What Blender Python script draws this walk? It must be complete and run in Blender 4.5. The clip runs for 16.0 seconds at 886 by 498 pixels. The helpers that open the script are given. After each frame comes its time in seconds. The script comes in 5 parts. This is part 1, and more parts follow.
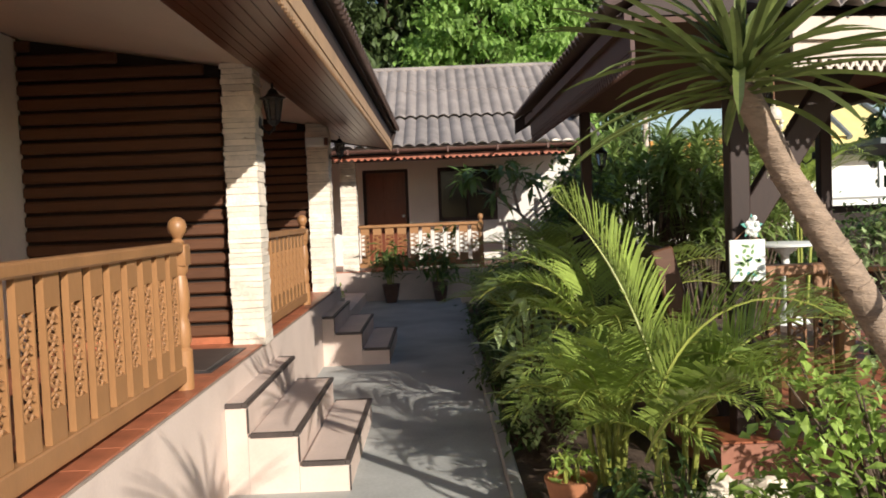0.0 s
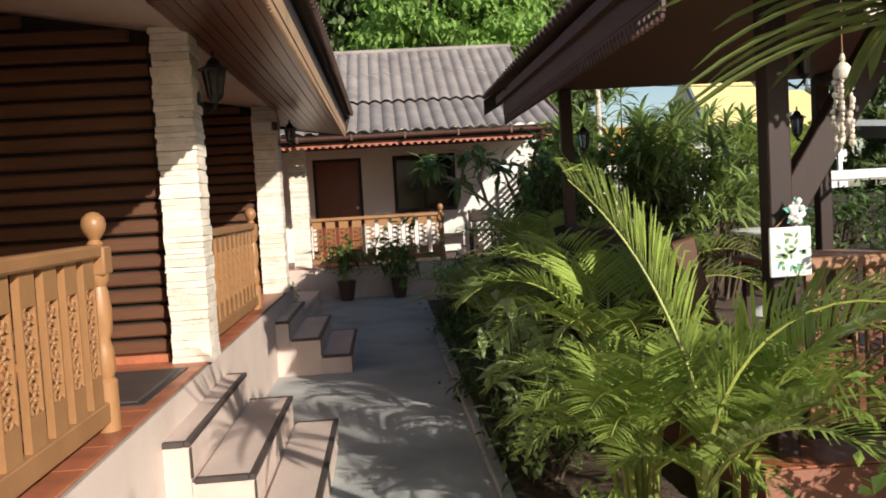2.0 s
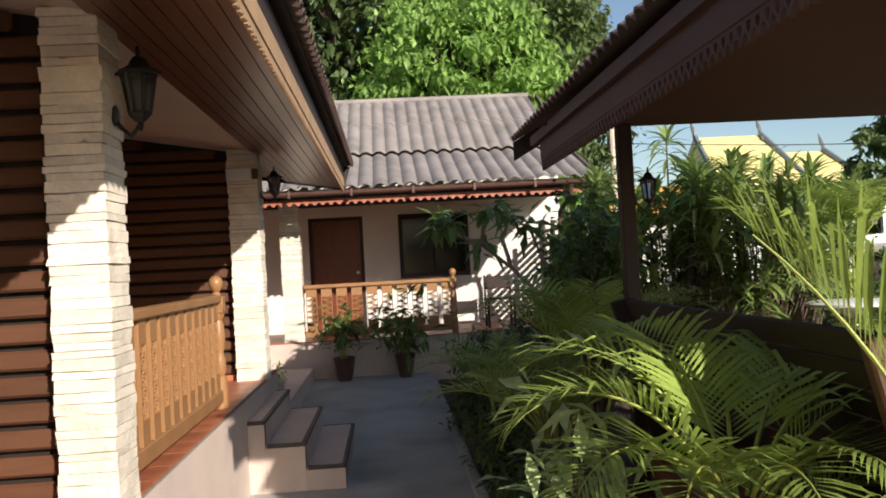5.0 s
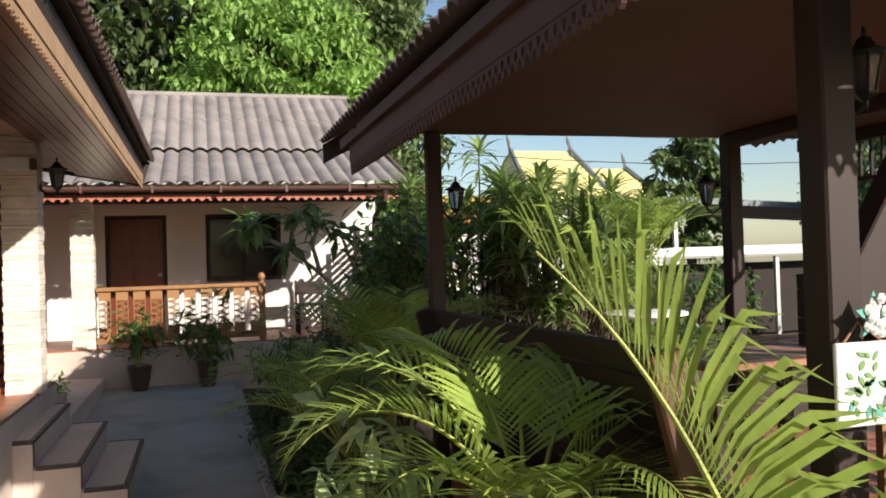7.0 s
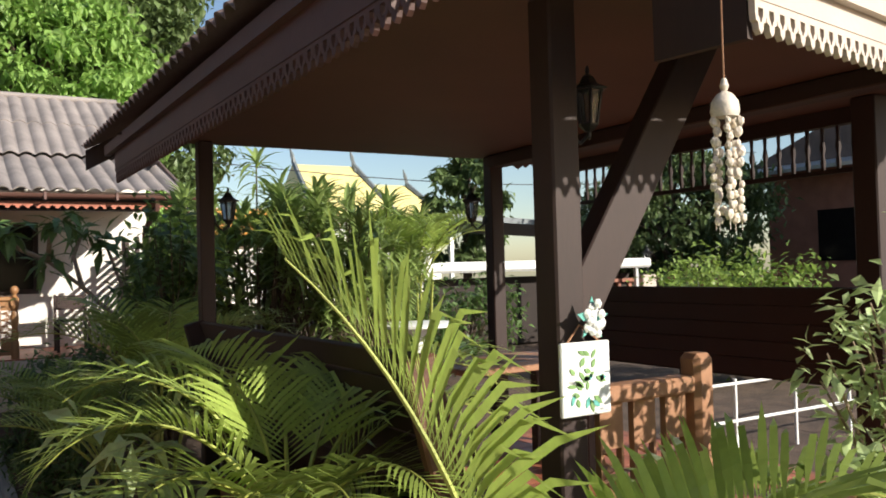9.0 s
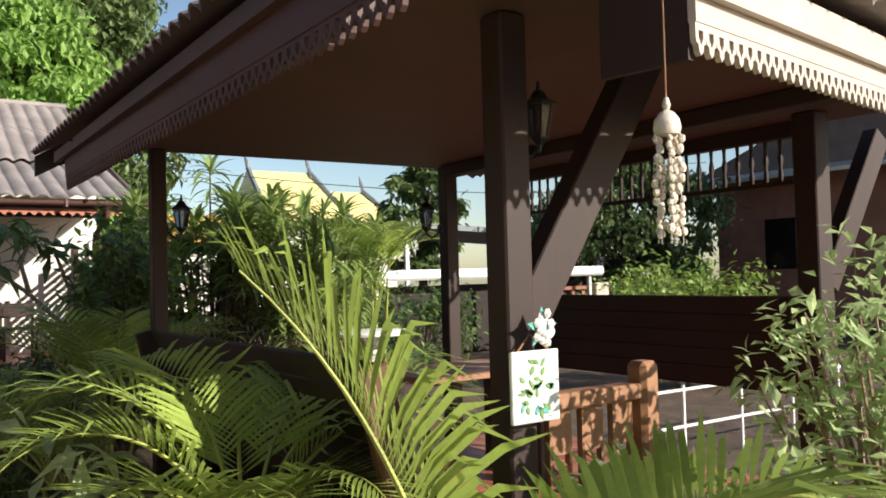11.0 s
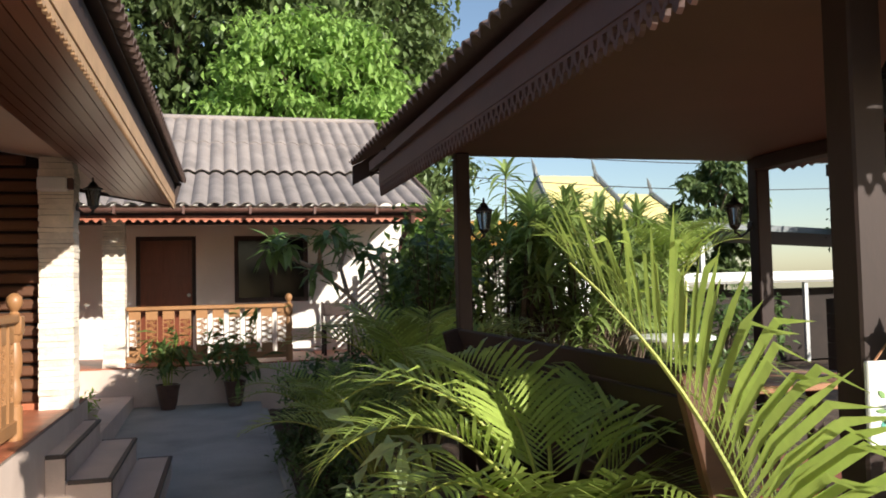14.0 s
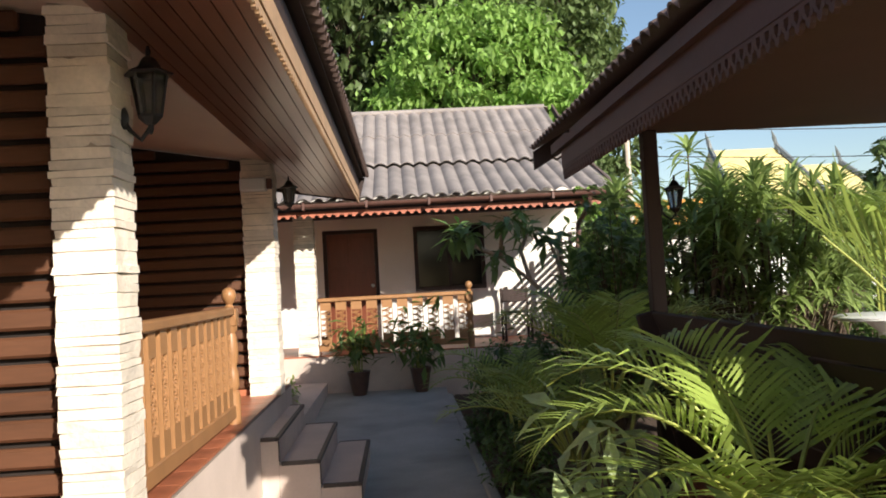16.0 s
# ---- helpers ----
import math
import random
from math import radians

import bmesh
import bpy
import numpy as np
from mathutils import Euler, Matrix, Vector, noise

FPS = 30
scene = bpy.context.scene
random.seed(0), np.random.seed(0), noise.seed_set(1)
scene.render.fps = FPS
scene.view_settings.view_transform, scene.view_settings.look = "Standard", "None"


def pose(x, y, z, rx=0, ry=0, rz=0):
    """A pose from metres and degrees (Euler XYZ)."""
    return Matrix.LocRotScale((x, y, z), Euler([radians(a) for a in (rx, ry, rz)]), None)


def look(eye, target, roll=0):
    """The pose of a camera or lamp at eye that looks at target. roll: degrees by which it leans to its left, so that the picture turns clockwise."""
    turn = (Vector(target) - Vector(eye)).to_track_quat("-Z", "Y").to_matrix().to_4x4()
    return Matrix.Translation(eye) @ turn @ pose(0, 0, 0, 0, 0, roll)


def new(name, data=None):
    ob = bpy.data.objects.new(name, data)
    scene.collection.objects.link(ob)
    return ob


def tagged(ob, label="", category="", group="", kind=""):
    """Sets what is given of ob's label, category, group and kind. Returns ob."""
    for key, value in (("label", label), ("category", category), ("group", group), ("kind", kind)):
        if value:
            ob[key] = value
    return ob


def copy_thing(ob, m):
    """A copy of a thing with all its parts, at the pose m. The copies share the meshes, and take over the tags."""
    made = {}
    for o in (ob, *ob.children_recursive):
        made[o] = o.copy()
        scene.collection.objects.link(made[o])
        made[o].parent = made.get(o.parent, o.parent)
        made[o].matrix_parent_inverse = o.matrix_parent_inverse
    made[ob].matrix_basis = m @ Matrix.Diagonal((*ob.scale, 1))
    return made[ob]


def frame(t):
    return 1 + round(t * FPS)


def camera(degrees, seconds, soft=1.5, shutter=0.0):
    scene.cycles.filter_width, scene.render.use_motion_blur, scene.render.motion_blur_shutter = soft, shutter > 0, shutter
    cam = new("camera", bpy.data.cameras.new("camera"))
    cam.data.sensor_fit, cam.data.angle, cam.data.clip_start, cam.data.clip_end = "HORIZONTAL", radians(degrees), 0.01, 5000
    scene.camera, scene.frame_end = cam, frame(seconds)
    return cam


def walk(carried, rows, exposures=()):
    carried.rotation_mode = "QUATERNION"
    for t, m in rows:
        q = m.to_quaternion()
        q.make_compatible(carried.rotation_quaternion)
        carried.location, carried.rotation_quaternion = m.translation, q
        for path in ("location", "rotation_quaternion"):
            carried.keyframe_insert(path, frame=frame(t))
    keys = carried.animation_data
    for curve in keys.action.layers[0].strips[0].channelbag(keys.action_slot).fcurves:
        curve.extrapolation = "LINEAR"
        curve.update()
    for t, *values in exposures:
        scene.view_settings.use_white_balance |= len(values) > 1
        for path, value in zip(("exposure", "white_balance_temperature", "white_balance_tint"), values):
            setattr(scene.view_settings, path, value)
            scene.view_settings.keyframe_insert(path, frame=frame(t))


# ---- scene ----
cam = camera(56.0, 16.0, soft=1.8)
PATH = [
    (0, (-0.081, -1.992, 1.644), (-0.071, 0.006, 1.557), -2.3),
    (0.5, (-0.086, -1.816, 1.629), (-0.059, 0.182, 1.567), -3.7),
    (1, (-0.114, -1.581, 1.647), (-0.149, 0.415, 1.522), -0.7),
    (1.5, (-0.217, -1.329, 1.64), (-0.163, 0.668, 1.548), -2.5),
    (2, (-0.26, -1.1, 1.639), (-0.125, 0.893, 1.525), -3.3),
    (2.5, (-0.233, -0.811, 1.633), (-0.16, 1.188, 1.618), -1.3),
    (3, (-0.23, -0.525, 1.636), (-0.249, 1.475, 1.637), -1.1),
    (3.5, (-0.309, -0.153, 1.631), (-0.198, 1.843, 1.679), -3.8),
    (6, (-0.223, 0.866, 1.701), (-0.044, 2.858, 1.727), -1.9),
    (6.5, (-0.184, 0.865, 1.684), (0.202, 2.827, 1.714), -1.2),
    (7, (-0.131, 0.873, 1.691), (0.427, 2.793, 1.719), -1.8),
    (7.5, (-0.136, 0.765, 1.669), (0.56, 2.64, 1.705), -2.3),
    (8, (-0.136, 0.745, 1.668), (0.686, 2.568, 1.713), -2.4),
    (8.5, (-0.12, 0.732, 1.672), (0.806, 2.504, 1.723), -2.3),
    (9, (-0.109, 0.722, 1.671), (0.92, 2.436, 1.719), -1.6),
    (9.5, (-0.119, 0.684, 1.682), (0.99, 2.347, 1.738), -1.9),
    (12, (-0.129, 0.672, 1.68), (0.985, 2.332, 1.745), -1.3),
    (12.5, (-0.119, 0.73, 1.67), (0.82, 2.495, 1.744), -1.6),
    (13, (-0.136, 0.727, 1.653), (0.672, 2.554, 1.742), -1.3),
    (13.5, (-0.143, 0.767, 1.654), (0.492, 2.662, 1.748), -1.6),
    (14, (-0.169, 0.833, 1.661), (0.334, 2.767, 1.75), -1.3),
    (14.5, (-0.215, 0.818, 1.654), (0.189, 2.774, 1.753), -1.4),
    (15, (-0.218, 0.865, 1.662), (0.081, 2.84, 1.76), -1.0),
    (15.5, (-0.248, 0.871, 1.66), (-0.035, 2.857, 1.749), -1.0),
    (16, (-0.305, 0.87, 1.66), (-0.198, 2.866, 1.731), -3.1),
]
walk(cam, [(t, look(e, g, r)) for t, e, g, r in PATH], exposures=[(0, 0.28), (3.5, 0.32), (6, 0.46), (9.7, 0.60), (12, 0.64), (16, 0.64)])

# world, sun
SUN_FROM = Vector((1.16, -2.0, 1.0)).normalized()
world = bpy.data.worlds.new("sky_world")
scene.world = world
world.use_nodes = True
wn = world.node_tree
sky = wn.nodes.new("ShaderNodeTexSky")
sky.sky_type = "NISHITA"
sky.sun_disc = False
sky.dust_density = 0.8
sky.altitude = 300
sky.sun_elevation = math.asin(SUN_FROM.z)
sky.sun_rotation = math.atan2(SUN_FROM.x, SUN_FROM.y)
wn.nodes["Background"].inputs[1].default_value = 0.1
wn.links.new(sky.outputs[0], wn.nodes["Background"].inputs[0])
sun = bpy.data.lights.new("sun", "SUN")
sun.energy = 5.0
sun.angle = radians(0.55)
sun.color = (1.0, 0.93, 0.82)
sun_ob = new("sun", sun)
sun_ob.matrix_world = look(SUN_FROM * 30, (0, 0, 0))


# ---- materials ----
def mat(name, col, rough=0.6, vary=0.25, scale=6.0, grain=60.0, bump=0.15, metal=0.0, stretch=(1, 1, 1), each=0.0, spec=0.5, trans=0.0, dist=0.01, dirt=None):
    m = bpy.data.materials.new(name)
    m.use_nodes = True
    nt = m.node_tree
    N, L = nt.nodes, nt.links
    b = N["Principled BSDF"]
    co = N.new("ShaderNodeTexCoord")
    mp = N.new("ShaderNodeMapping")
    mp.inputs["Scale"].default_value = stretch
    L.new(co.outputs["Object"], mp.inputs[0])
    n1, n2 = N.new("ShaderNodeTexNoise"), N.new("ShaderNodeTexNoise")
    n1.inputs["Scale"].default_value, n1.inputs["Detail"].default_value = scale, 4
    n2.inputs["Scale"].default_value, n2.inputs["Detail"].default_value = grain, 3
    L.new(mp.outputs[0], n1.inputs["Vector"])
    L.new(mp.outputs[0], n2.inputs["Vector"])
    add = N.new("ShaderNodeMath")
    add.operation = "MULTIPLY_ADD"
    add.inputs[1].default_value = 0.45
    L.new(n2.outputs[0], add.inputs[0])
    L.new(n1.outputs[0], add.inputs[2])
    rng = N.new("ShaderNodeMapRange")
    rng.inputs["From Min"].default_value, rng.inputs["From Max"].default_value = 0.45, 1.0
    rng.inputs["To Min"].default_value, rng.inputs["To Max"].default_value = 1 - vary, 1 + vary
    L.new(add.outputs[0], rng.inputs["Value"])
    val = rng.outputs[0]
    if each:
        oi = N.new("ShaderNodeObjectInfo")
        ge = N.new("ShaderNodeNewGeometry")
        sm = N.new("ShaderNodeMath")
        sm.operation = "ADD"
        L.new(oi.outputs["Random"], sm.inputs[0])
        L.new(ge.outputs["Random Per Island"], sm.inputs[1])
        r2 = N.new("ShaderNodeMapRange")
        r2.inputs["From Max"].default_value = 2.0
        r2.inputs["To Min"].default_value, r2.inputs["To Max"].default_value = 1 - each, 1 + each
        L.new(sm.outputs[0], r2.inputs["Value"])
        mu = N.new("ShaderNodeMath")
        mu.operation = "MULTIPLY"
        L.new(val, mu.inputs[0])
        L.new(r2.outputs[0], mu.inputs[1])
        val = mu.outputs[0]
    vm = N.new("ShaderNodeVectorMath")
    vm.operation = "SCALE"
    vm.inputs[0].default_value = col
    L.new(val, vm.inputs["Scale"])
    out = vm.outputs[0]
    if dirt:
        n3 = N.new("ShaderNodeTexNoise")
        n3.inputs["Scale"].default_value, n3.inputs["Detail"].default_value = dirt[1], 6
        L.new(co.outputs["Object"], n3.inputs["Vector"])
        r3 = N.new("ShaderNodeMapRange")
        r3.inputs["From Min"].default_value, r3.inputs["From Max"].default_value = 0.48, 0.68
        r3.inputs["To Max"].default_value = dirt[2]
        L.new(n3.outputs[0], r3.inputs["Value"])
        mx = N.new("ShaderNodeMix")
        mx.data_type = "RGBA"
        L.new(r3.outputs[0], mx.inputs[0])
        L.new(out, mx.inputs[6])
        mx.inputs[7].default_value = (*dirt[0], 1)
        out = mx.outputs[2]
    L.new(out, b.inputs["Base Color"])
    b.inputs["Roughness"].default_value = rough
    b.inputs["Metallic"].default_value = metal
    b.inputs["Specular IOR Level"].default_value = spec
    if bump:
        bp = N.new("ShaderNodeBump")
        bp.inputs["Strength"].default_value = bump
        bp.inputs["Distance"].default_value = dist
        L.new(add.outputs[0], bp.inputs["Height"])
        L.new(bp.outputs[0], b.inputs["Normal"])
    if trans:
        tr = N.new("ShaderNodeBsdfTranslucent")
        L.new(out, tr.inputs[0])
        ms = N.new("ShaderNodeMixShader")
        ms.inputs[0].default_value = trans
        L.new(b.outputs[0], ms.inputs[1])
        L.new(tr.outputs[0], ms.inputs[2])
        L.new(ms.outputs[0], N["Material Output"].inputs[0])
    return m


def glassy(name, col, rough=0.05):
    m = bpy.data.materials.new(name)
    m.use_nodes = True
    b = m.node_tree.nodes["Principled BSDF"]
    b.inputs["Base Color"].default_value = (*col, 1)
    b.inputs["Roughness"].default_value = rough
    b.inputs["Transmission Weight"].default_value = 0.9
    return m


M_CONCRETE = mat("path_concrete", (0.42, 0.42, 0.40), 0.8, 0.22, 1.3, 45, 0.3, dirt=((0.20, 0.20, 0.19), 0.9, 0.6))
M_SOIL = mat("soil", (0.10, 0.065, 0.045), 0.95, 0.5, 3, 40, 0.8, dist=0.03)
M_CURB = mat("pink_plaster", (0.66, 0.53, 0.46), 0.75, 0.10, 1.5, 60, 0.15, dirt=((0.42, 0.31, 0.26), 1.7, 0.5))
M_EDGE = mat("dark_edging", (0.06, 0.045, 0.04), 0.55, 0.3)
M_TERRACOTTA = mat("terracotta_tile", (0.36, 0.12, 0.06), 0.45, 0.25, 5, 50, 0.1, each=0.2)
M_GROUT = mat("grout", (0.28, 0.22, 0.18), 0.9, 0.2)
M_RAIL = mat("golden_brown_paint", (0.33, 0.165, 0.07), 0.42, 0.16, 4, 70, 0.1, stretch=(1, 1, 0.25), each=0.08)
M_LOG = mat("dark_brown_stained_wood", (0.112, 0.046, 0.022), 0.55, 0.3, 3, 50, 0.2, stretch=(0.15, 1, 1), each=0.12)
# near-black: the shade between logs and boards is put into this colour
M_LOGBACK = mat("shade_black_backing", (0.02, 0.012, 0.009), 0.8, 0.3)
M_SOFFIT = mat("varnished_soffit_board", (0.135, 0.05, 0.028), 0.33, 0.3, 3, 40, 0.15, stretch=(1, 0.1, 1), each=0.15)
M_CEIL = mat("cream_ceiling", (0.60, 0.49, 0.40), 0.8, 0.06, 1.5, 40, 0.08)
M_WALL = mat("cream_wall_paint", (0.74, 0.70, 0.65), 0.8, 0.08, 1.2, 50, 0.1, dirt=((0.52, 0.44, 0.38), 0.8, 0.35))
M_STONE = mat("sandstone", (0.72, 0.63, 0.53), 0.85, 0.16, 7, 50, 0.6, each=0.34, dist=0.02)
M_MORTAR = mat("sandstone_joint", (0.34, 0.28, 0.22), 0.95, 0.25, 8, 60, 0.4)
M_ROOF = mat("grey_brown_roof_sheet", (0.26, 0.225, 0.21), 0.7, 0.25, 2.0, 35, 0.25, each=0.1, dirt=((0.13, 0.115, 0.11), 2.2, 0.5))
M_ROOFDK = mat("brown_roof_sheet", (0.12, 0.08, 0.07), 0.75, 0.3, 2.0, 35, 0.25)
M_TRIM = mat("tan_fascia_paint", (0.45, 0.28, 0.16), 0.5, 0.2, 4, 60, 0.15)
# darkened so that the pavilion timber reads as shaded
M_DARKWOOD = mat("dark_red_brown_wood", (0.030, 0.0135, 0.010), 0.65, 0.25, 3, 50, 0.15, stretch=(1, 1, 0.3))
M_PAVTRIM = mat("dark_red_brown_eave_paint", (0.072, 0.030, 0.024), 0.6, 0.2, 4, 50, 0.12)
M_PAVCEIL = mat("brown_ceiling_board", (0.092, 0.042, 0.028), 0.7, 0.12, 2, 40, 0.05)
M_REDTRIM = mat("red_brown_scallop_paint", (0.40, 0.125, 0.07), 0.55, 0.2)
M_GUTTER = mat("brown_gutter", (0.12, 0.058, 0.045), 0.45, 0.15)
M_CREAMTRIM = mat("pale_fascia_paint", (0.54, 0.45, 0.38), 0.5, 0.1, 3, 50, 0.1)
M_DOOR = mat("mahogany_door", (0.17, 0.045, 0.022), 0.35, 0.3, 3, 40, 0.1, stretch=(1, 1, 0.12))
M_DARKGLASS = mat("dark_window_glass", (0.012, 0.01, 0.01), 0.12, 0.2, bump=0.0, spec=0.2)
M_IRON = mat("black_iron", (0.025, 0.024, 0.025), 0.4, 0.2, metal=0.3)
M_LGLASS = glassy("lantern_glass", (0.32, 0.33, 0.32), 0.2)
M_WHITE = mat("white_paint", (0.78, 0.78, 0.76), 0.5, 0.06)
M_TEAL = mat("teal_paint", (0.12, 0.42, 0.36), 0.5, 0.15)
M_GREENPAINT = mat("green_leaf_paint", (0.17, 0.30, 0.10), 0.6, 0.3)
M_SHELL = mat("shells", (0.66, 0.58, 0.48), 0.45, 0.25, 30, 90, 0.3, each=0.2)
M_POT = mat("terracotta_pot", (0.42, 0.17, 0.08), 0.8, 0.2, 8, 60, 0.2)
M_POTDK = mat("glazed_brown_pot", (0.10, 0.05, 0.035), 0.3, 0.3, 5, 40, 0.1)
M_POTBK = mat("black_plastic_pot", (0.03, 0.03, 0.032), 0.5, 0.2)
M_BARK = mat("grey_bark", (0.30, 0.22, 0.16), 0.9, 0.3, 12, 60, 0.7, stretch=(1, 1, 3), dist=0.02)
M_BARKDK = mat("dark_bark", (0.12, 0.085, 0.06), 0.95, 0.35, 10, 50, 0.8, dist=0.03)
M_PALM = mat("palm_leaf", (0.34, 0.44, 0.10), 0.3, 0.25, 3, 30, 0.05, each=0.35, trans=0.38)
M_PALMSTEM = mat("palm_stem", (0.30, 0.33, 0.07), 0.45, 0.3, 6, 30, 0.1, each=0.15)
M_DRAC = mat("dracaena_leaf", (0.21, 0.26, 0.075), 0.35, 0.25, 3, 30, 0.05, each=0.35, trans=0.3)
M_LEAF = mat("bush_leaf", (0.10, 0.165, 0.045), 0.42, 0.25, 3, 30, 0.05, each=0.45, trans=0.3)
M_LEAFLT = mat("light_bush_leaf", (0.31, 0.43, 0.095), 0.45, 0.25, 3, 30, 0.05, each=0.35, trans=0.35)
M_LEAFMID = mat("lance_leaf", (0.27, 0.36, 0.11), 0.3, 0.25, 3, 30, 0.05, each=0.3, trans=0.35)
M_LEAFPALE = mat("pale_variegated_leaf", (0.50, 0.62, 0.29), 0.4, 0.25, 3, 30, 0.05, each=0.3, trans=0.4)
M_TREE = mat("tree_leaf", (0.235, 0.375, 0.09), 0.5, 0.3, 0.5, 8, 0.05, each=0.45, trans=0.35)
M_TREEDK = mat("dark_tree_leaf", (0.125, 0.18, 0.062), 0.5, 0.3, 0.4, 8, 0.05, each=0.5, trans=0.3)
M_YELLOW = mat("yellow_temple_tile", (0.80, 0.66, 0.28), 0.5, 0.12, 2, 20, 0.1)
M_ORANGE = mat("orange_roof_tile", (0.70, 0.33, 0.07), 0.5, 0.15, 2, 20, 0.1)
M_TILEFLOOR = mat("pavilion_tile", (0.30, 0.15, 0.09), 0.5, 0.2, 4, 40, 0.1, each=0.15)
M_BRICKWALL = mat("red_boundary_wall", (0.28, 0.12, 0.08), 0.8, 0.2, 3, 40, 0.2)
M_GREYROOF = mat("grey_sheet_metal", (0.16, 0.18, 0.19), 0.5, 0.15)
M_STEEL = mat("galvanised_steel", (0.55, 0.56, 0.57), 0.4, 0.1, metal=0.6)
# lighter brown with the sunlit look put into the colour
M_WOODLT = mat("sunlit_tone_wood", (0.34, 0.17, 0.09), 0.5, 0.25, 4, 50, 0.15)
M_RED = mat("red_plastic", (0.5, 0.05, 0.04), 0.4, 0.1)


# ---- builders ----
def empty(name, loc=(0, 0, 0), rot=(0, 0, 0)):
    e = new(name)
    e.empty_display_size = 0.1
    e.matrix_basis = pose(*loc, *rot)
    return e


def finish(name, bm, material, parent=None, label="", smooth=False):
    me = bpy.data.meshes.new(name)
    bm.to_mesh(me)
    bm.free()
    me.materials.append(material)
    if smooth:
        me.polygons.foreach_set("use_smooth", [True] * len(me.polygons))
        me.set_sharp_from_angle(angle=radians(40))
    ob = new(name, me)
    ob.parent = parent
    if label:
        ob["label"] = label
    return ob


def part(name, bm, material, parent, label="", smooth=False):
    return finish(name, bm, material, parent, label, smooth)


def box(bm, x0, x1, y0, y1, z0, z1, bevel=0.0, m=None):
    r = bmesh.ops.create_cube(bm, size=1)
    vs = r["verts"]
    for v in vs:
        v.co = Vector((x0 + (v.co.x + 0.5) * (x1 - x0), y0 + (v.co.y + 0.5) * (y1 - y0), z0 + (v.co.z + 0.5) * (z1 - z0)))
    if bevel:
        es = list({e for v in vs for e in v.link_edges})
        r2 = bmesh.ops.bevel(bm, geom=es, offset=bevel, segments=1, affect="EDGES", clamp_overlap=True)
        vs = list({v for f_ in r2["faces"] for v in f_.verts} | {v for v in vs if v.is_valid})
    if m is not None:
        bmesh.ops.transform(bm, matrix=m, verts=vs)
    return bm


def bx(*a, **k):
    return box(bmesh.new(), *a, **k)


def prism(bm, pts, depth, m):
    """A flat outline in its local XY, thickened along local Z, laid by m."""
    a = [bm.verts.new(m @ Vector((x, y, 0))) for x, y in pts]
    b = [bm.verts.new(m @ Vector((x, y, depth))) for x, y in pts]
    n = len(pts)
    bm.faces.new(a[::-1])
    bm.faces.new(b)
    for i in range(n):
        bm.faces.new((a[i], a[(i + 1) % n], b[(i + 1) % n], b[i]))
    return bm


def lathe(bm, profile, seg=14, m=None):
    """Revolves (radius, height) pairs about z."""
    m = m or Matrix()
    rings = []
    for r, z in profile:
        rings.append([bm.verts.new(m @ Vector((r * math.cos(2 * math.pi * i / seg), r * math.sin(2 * math.pi * i / seg), z))) for i in range(seg)])
    for a, b in zip(rings, rings[1:]):
        for i in range(seg):
            bm.faces.new((a[i], a[(i + 1) % seg], b[(i + 1) % seg], b[i]))
    bm.faces.new(rings[0][::-1])
    bm.faces.new(rings[-1])
    return bm


def tube(bm, pts, radii, seg=8):
    pts = [Vector(p) for p in pts]
    rings = []
    for i, p in enumerate(pts):
        d = (pts[min(i + 1, len(pts) - 1)] - pts[max(i - 1, 0)]).normalized()
        q = d.to_track_quat("Z", "Y")
        r = radii[i] if hasattr(radii, "__len__") else radii
        rings.append([bm.verts.new(p + q @ Vector((r * math.cos(2 * math.pi * k / seg), r * math.sin(2 * math.pi * k / seg), 0))) for k in range(seg)])
    for a, b in zip(rings, rings[1:]):
        for k in range(seg):
            bm.faces.new((a[k], a[(k + 1) % seg], b[(k + 1) % seg], b[k]))
    bm.faces.new(rings[0][::-1])
    bm.faces.new(rings[-1])
    return bm


def mesh_np(name, verts, faces, material, parent=None, label="", smooth=False):
    me = bpy.data.meshes.new(name)
    me.from_pydata([tuple(v) for v in verts], [], faces)
    me.materials.append(material)
    if smooth:
        me.polygons.foreach_set("use_smooth", [True] * len(me.polygons))
    ob = new(name, me)
    ob.parent = parent
    if label:
        ob["label"] = label
    return ob


def leaf_cloud(centers, size, rng, spread=0.0, droop=0.4, width=0.42, per=1):
    """Folded leaves (two quads each side of a rib) scattered about the centres."""
    V, F = [], []
    for c in centers:
        for _ in range(per):
            p = np.array(c) + rng.normal(0, 1, 3) * spread
            a = rng.uniform(0, 2 * math.pi)
            el = rng.normal(-droop * 0.5, 0.5)
            s = size * rng.uniform(0.65, 1.3)
            d = np.array((math.cos(a) * math.cos(el), math.sin(a) * math.cos(el), math.sin(el)))
            side = np.array((-math.sin(a), math.cos(a), rng.normal(0, 0.35)))
            up = np.cross(d, side)
            w = s * width
            k = len(V)
            mid = p + d * s * 0.5
            V += [p, mid + side * w * 0.5 + up * w * 0.12, p + d * s - up * s * 0.12, mid - side * w * 0.5 + up * w * 0.12, mid]
            F += [(k, k + 4, k + 1), (k + 4, k + 2, k + 1), (k, k + 3, k + 4), (k + 3, k + 2, k + 4)]
    return V, F


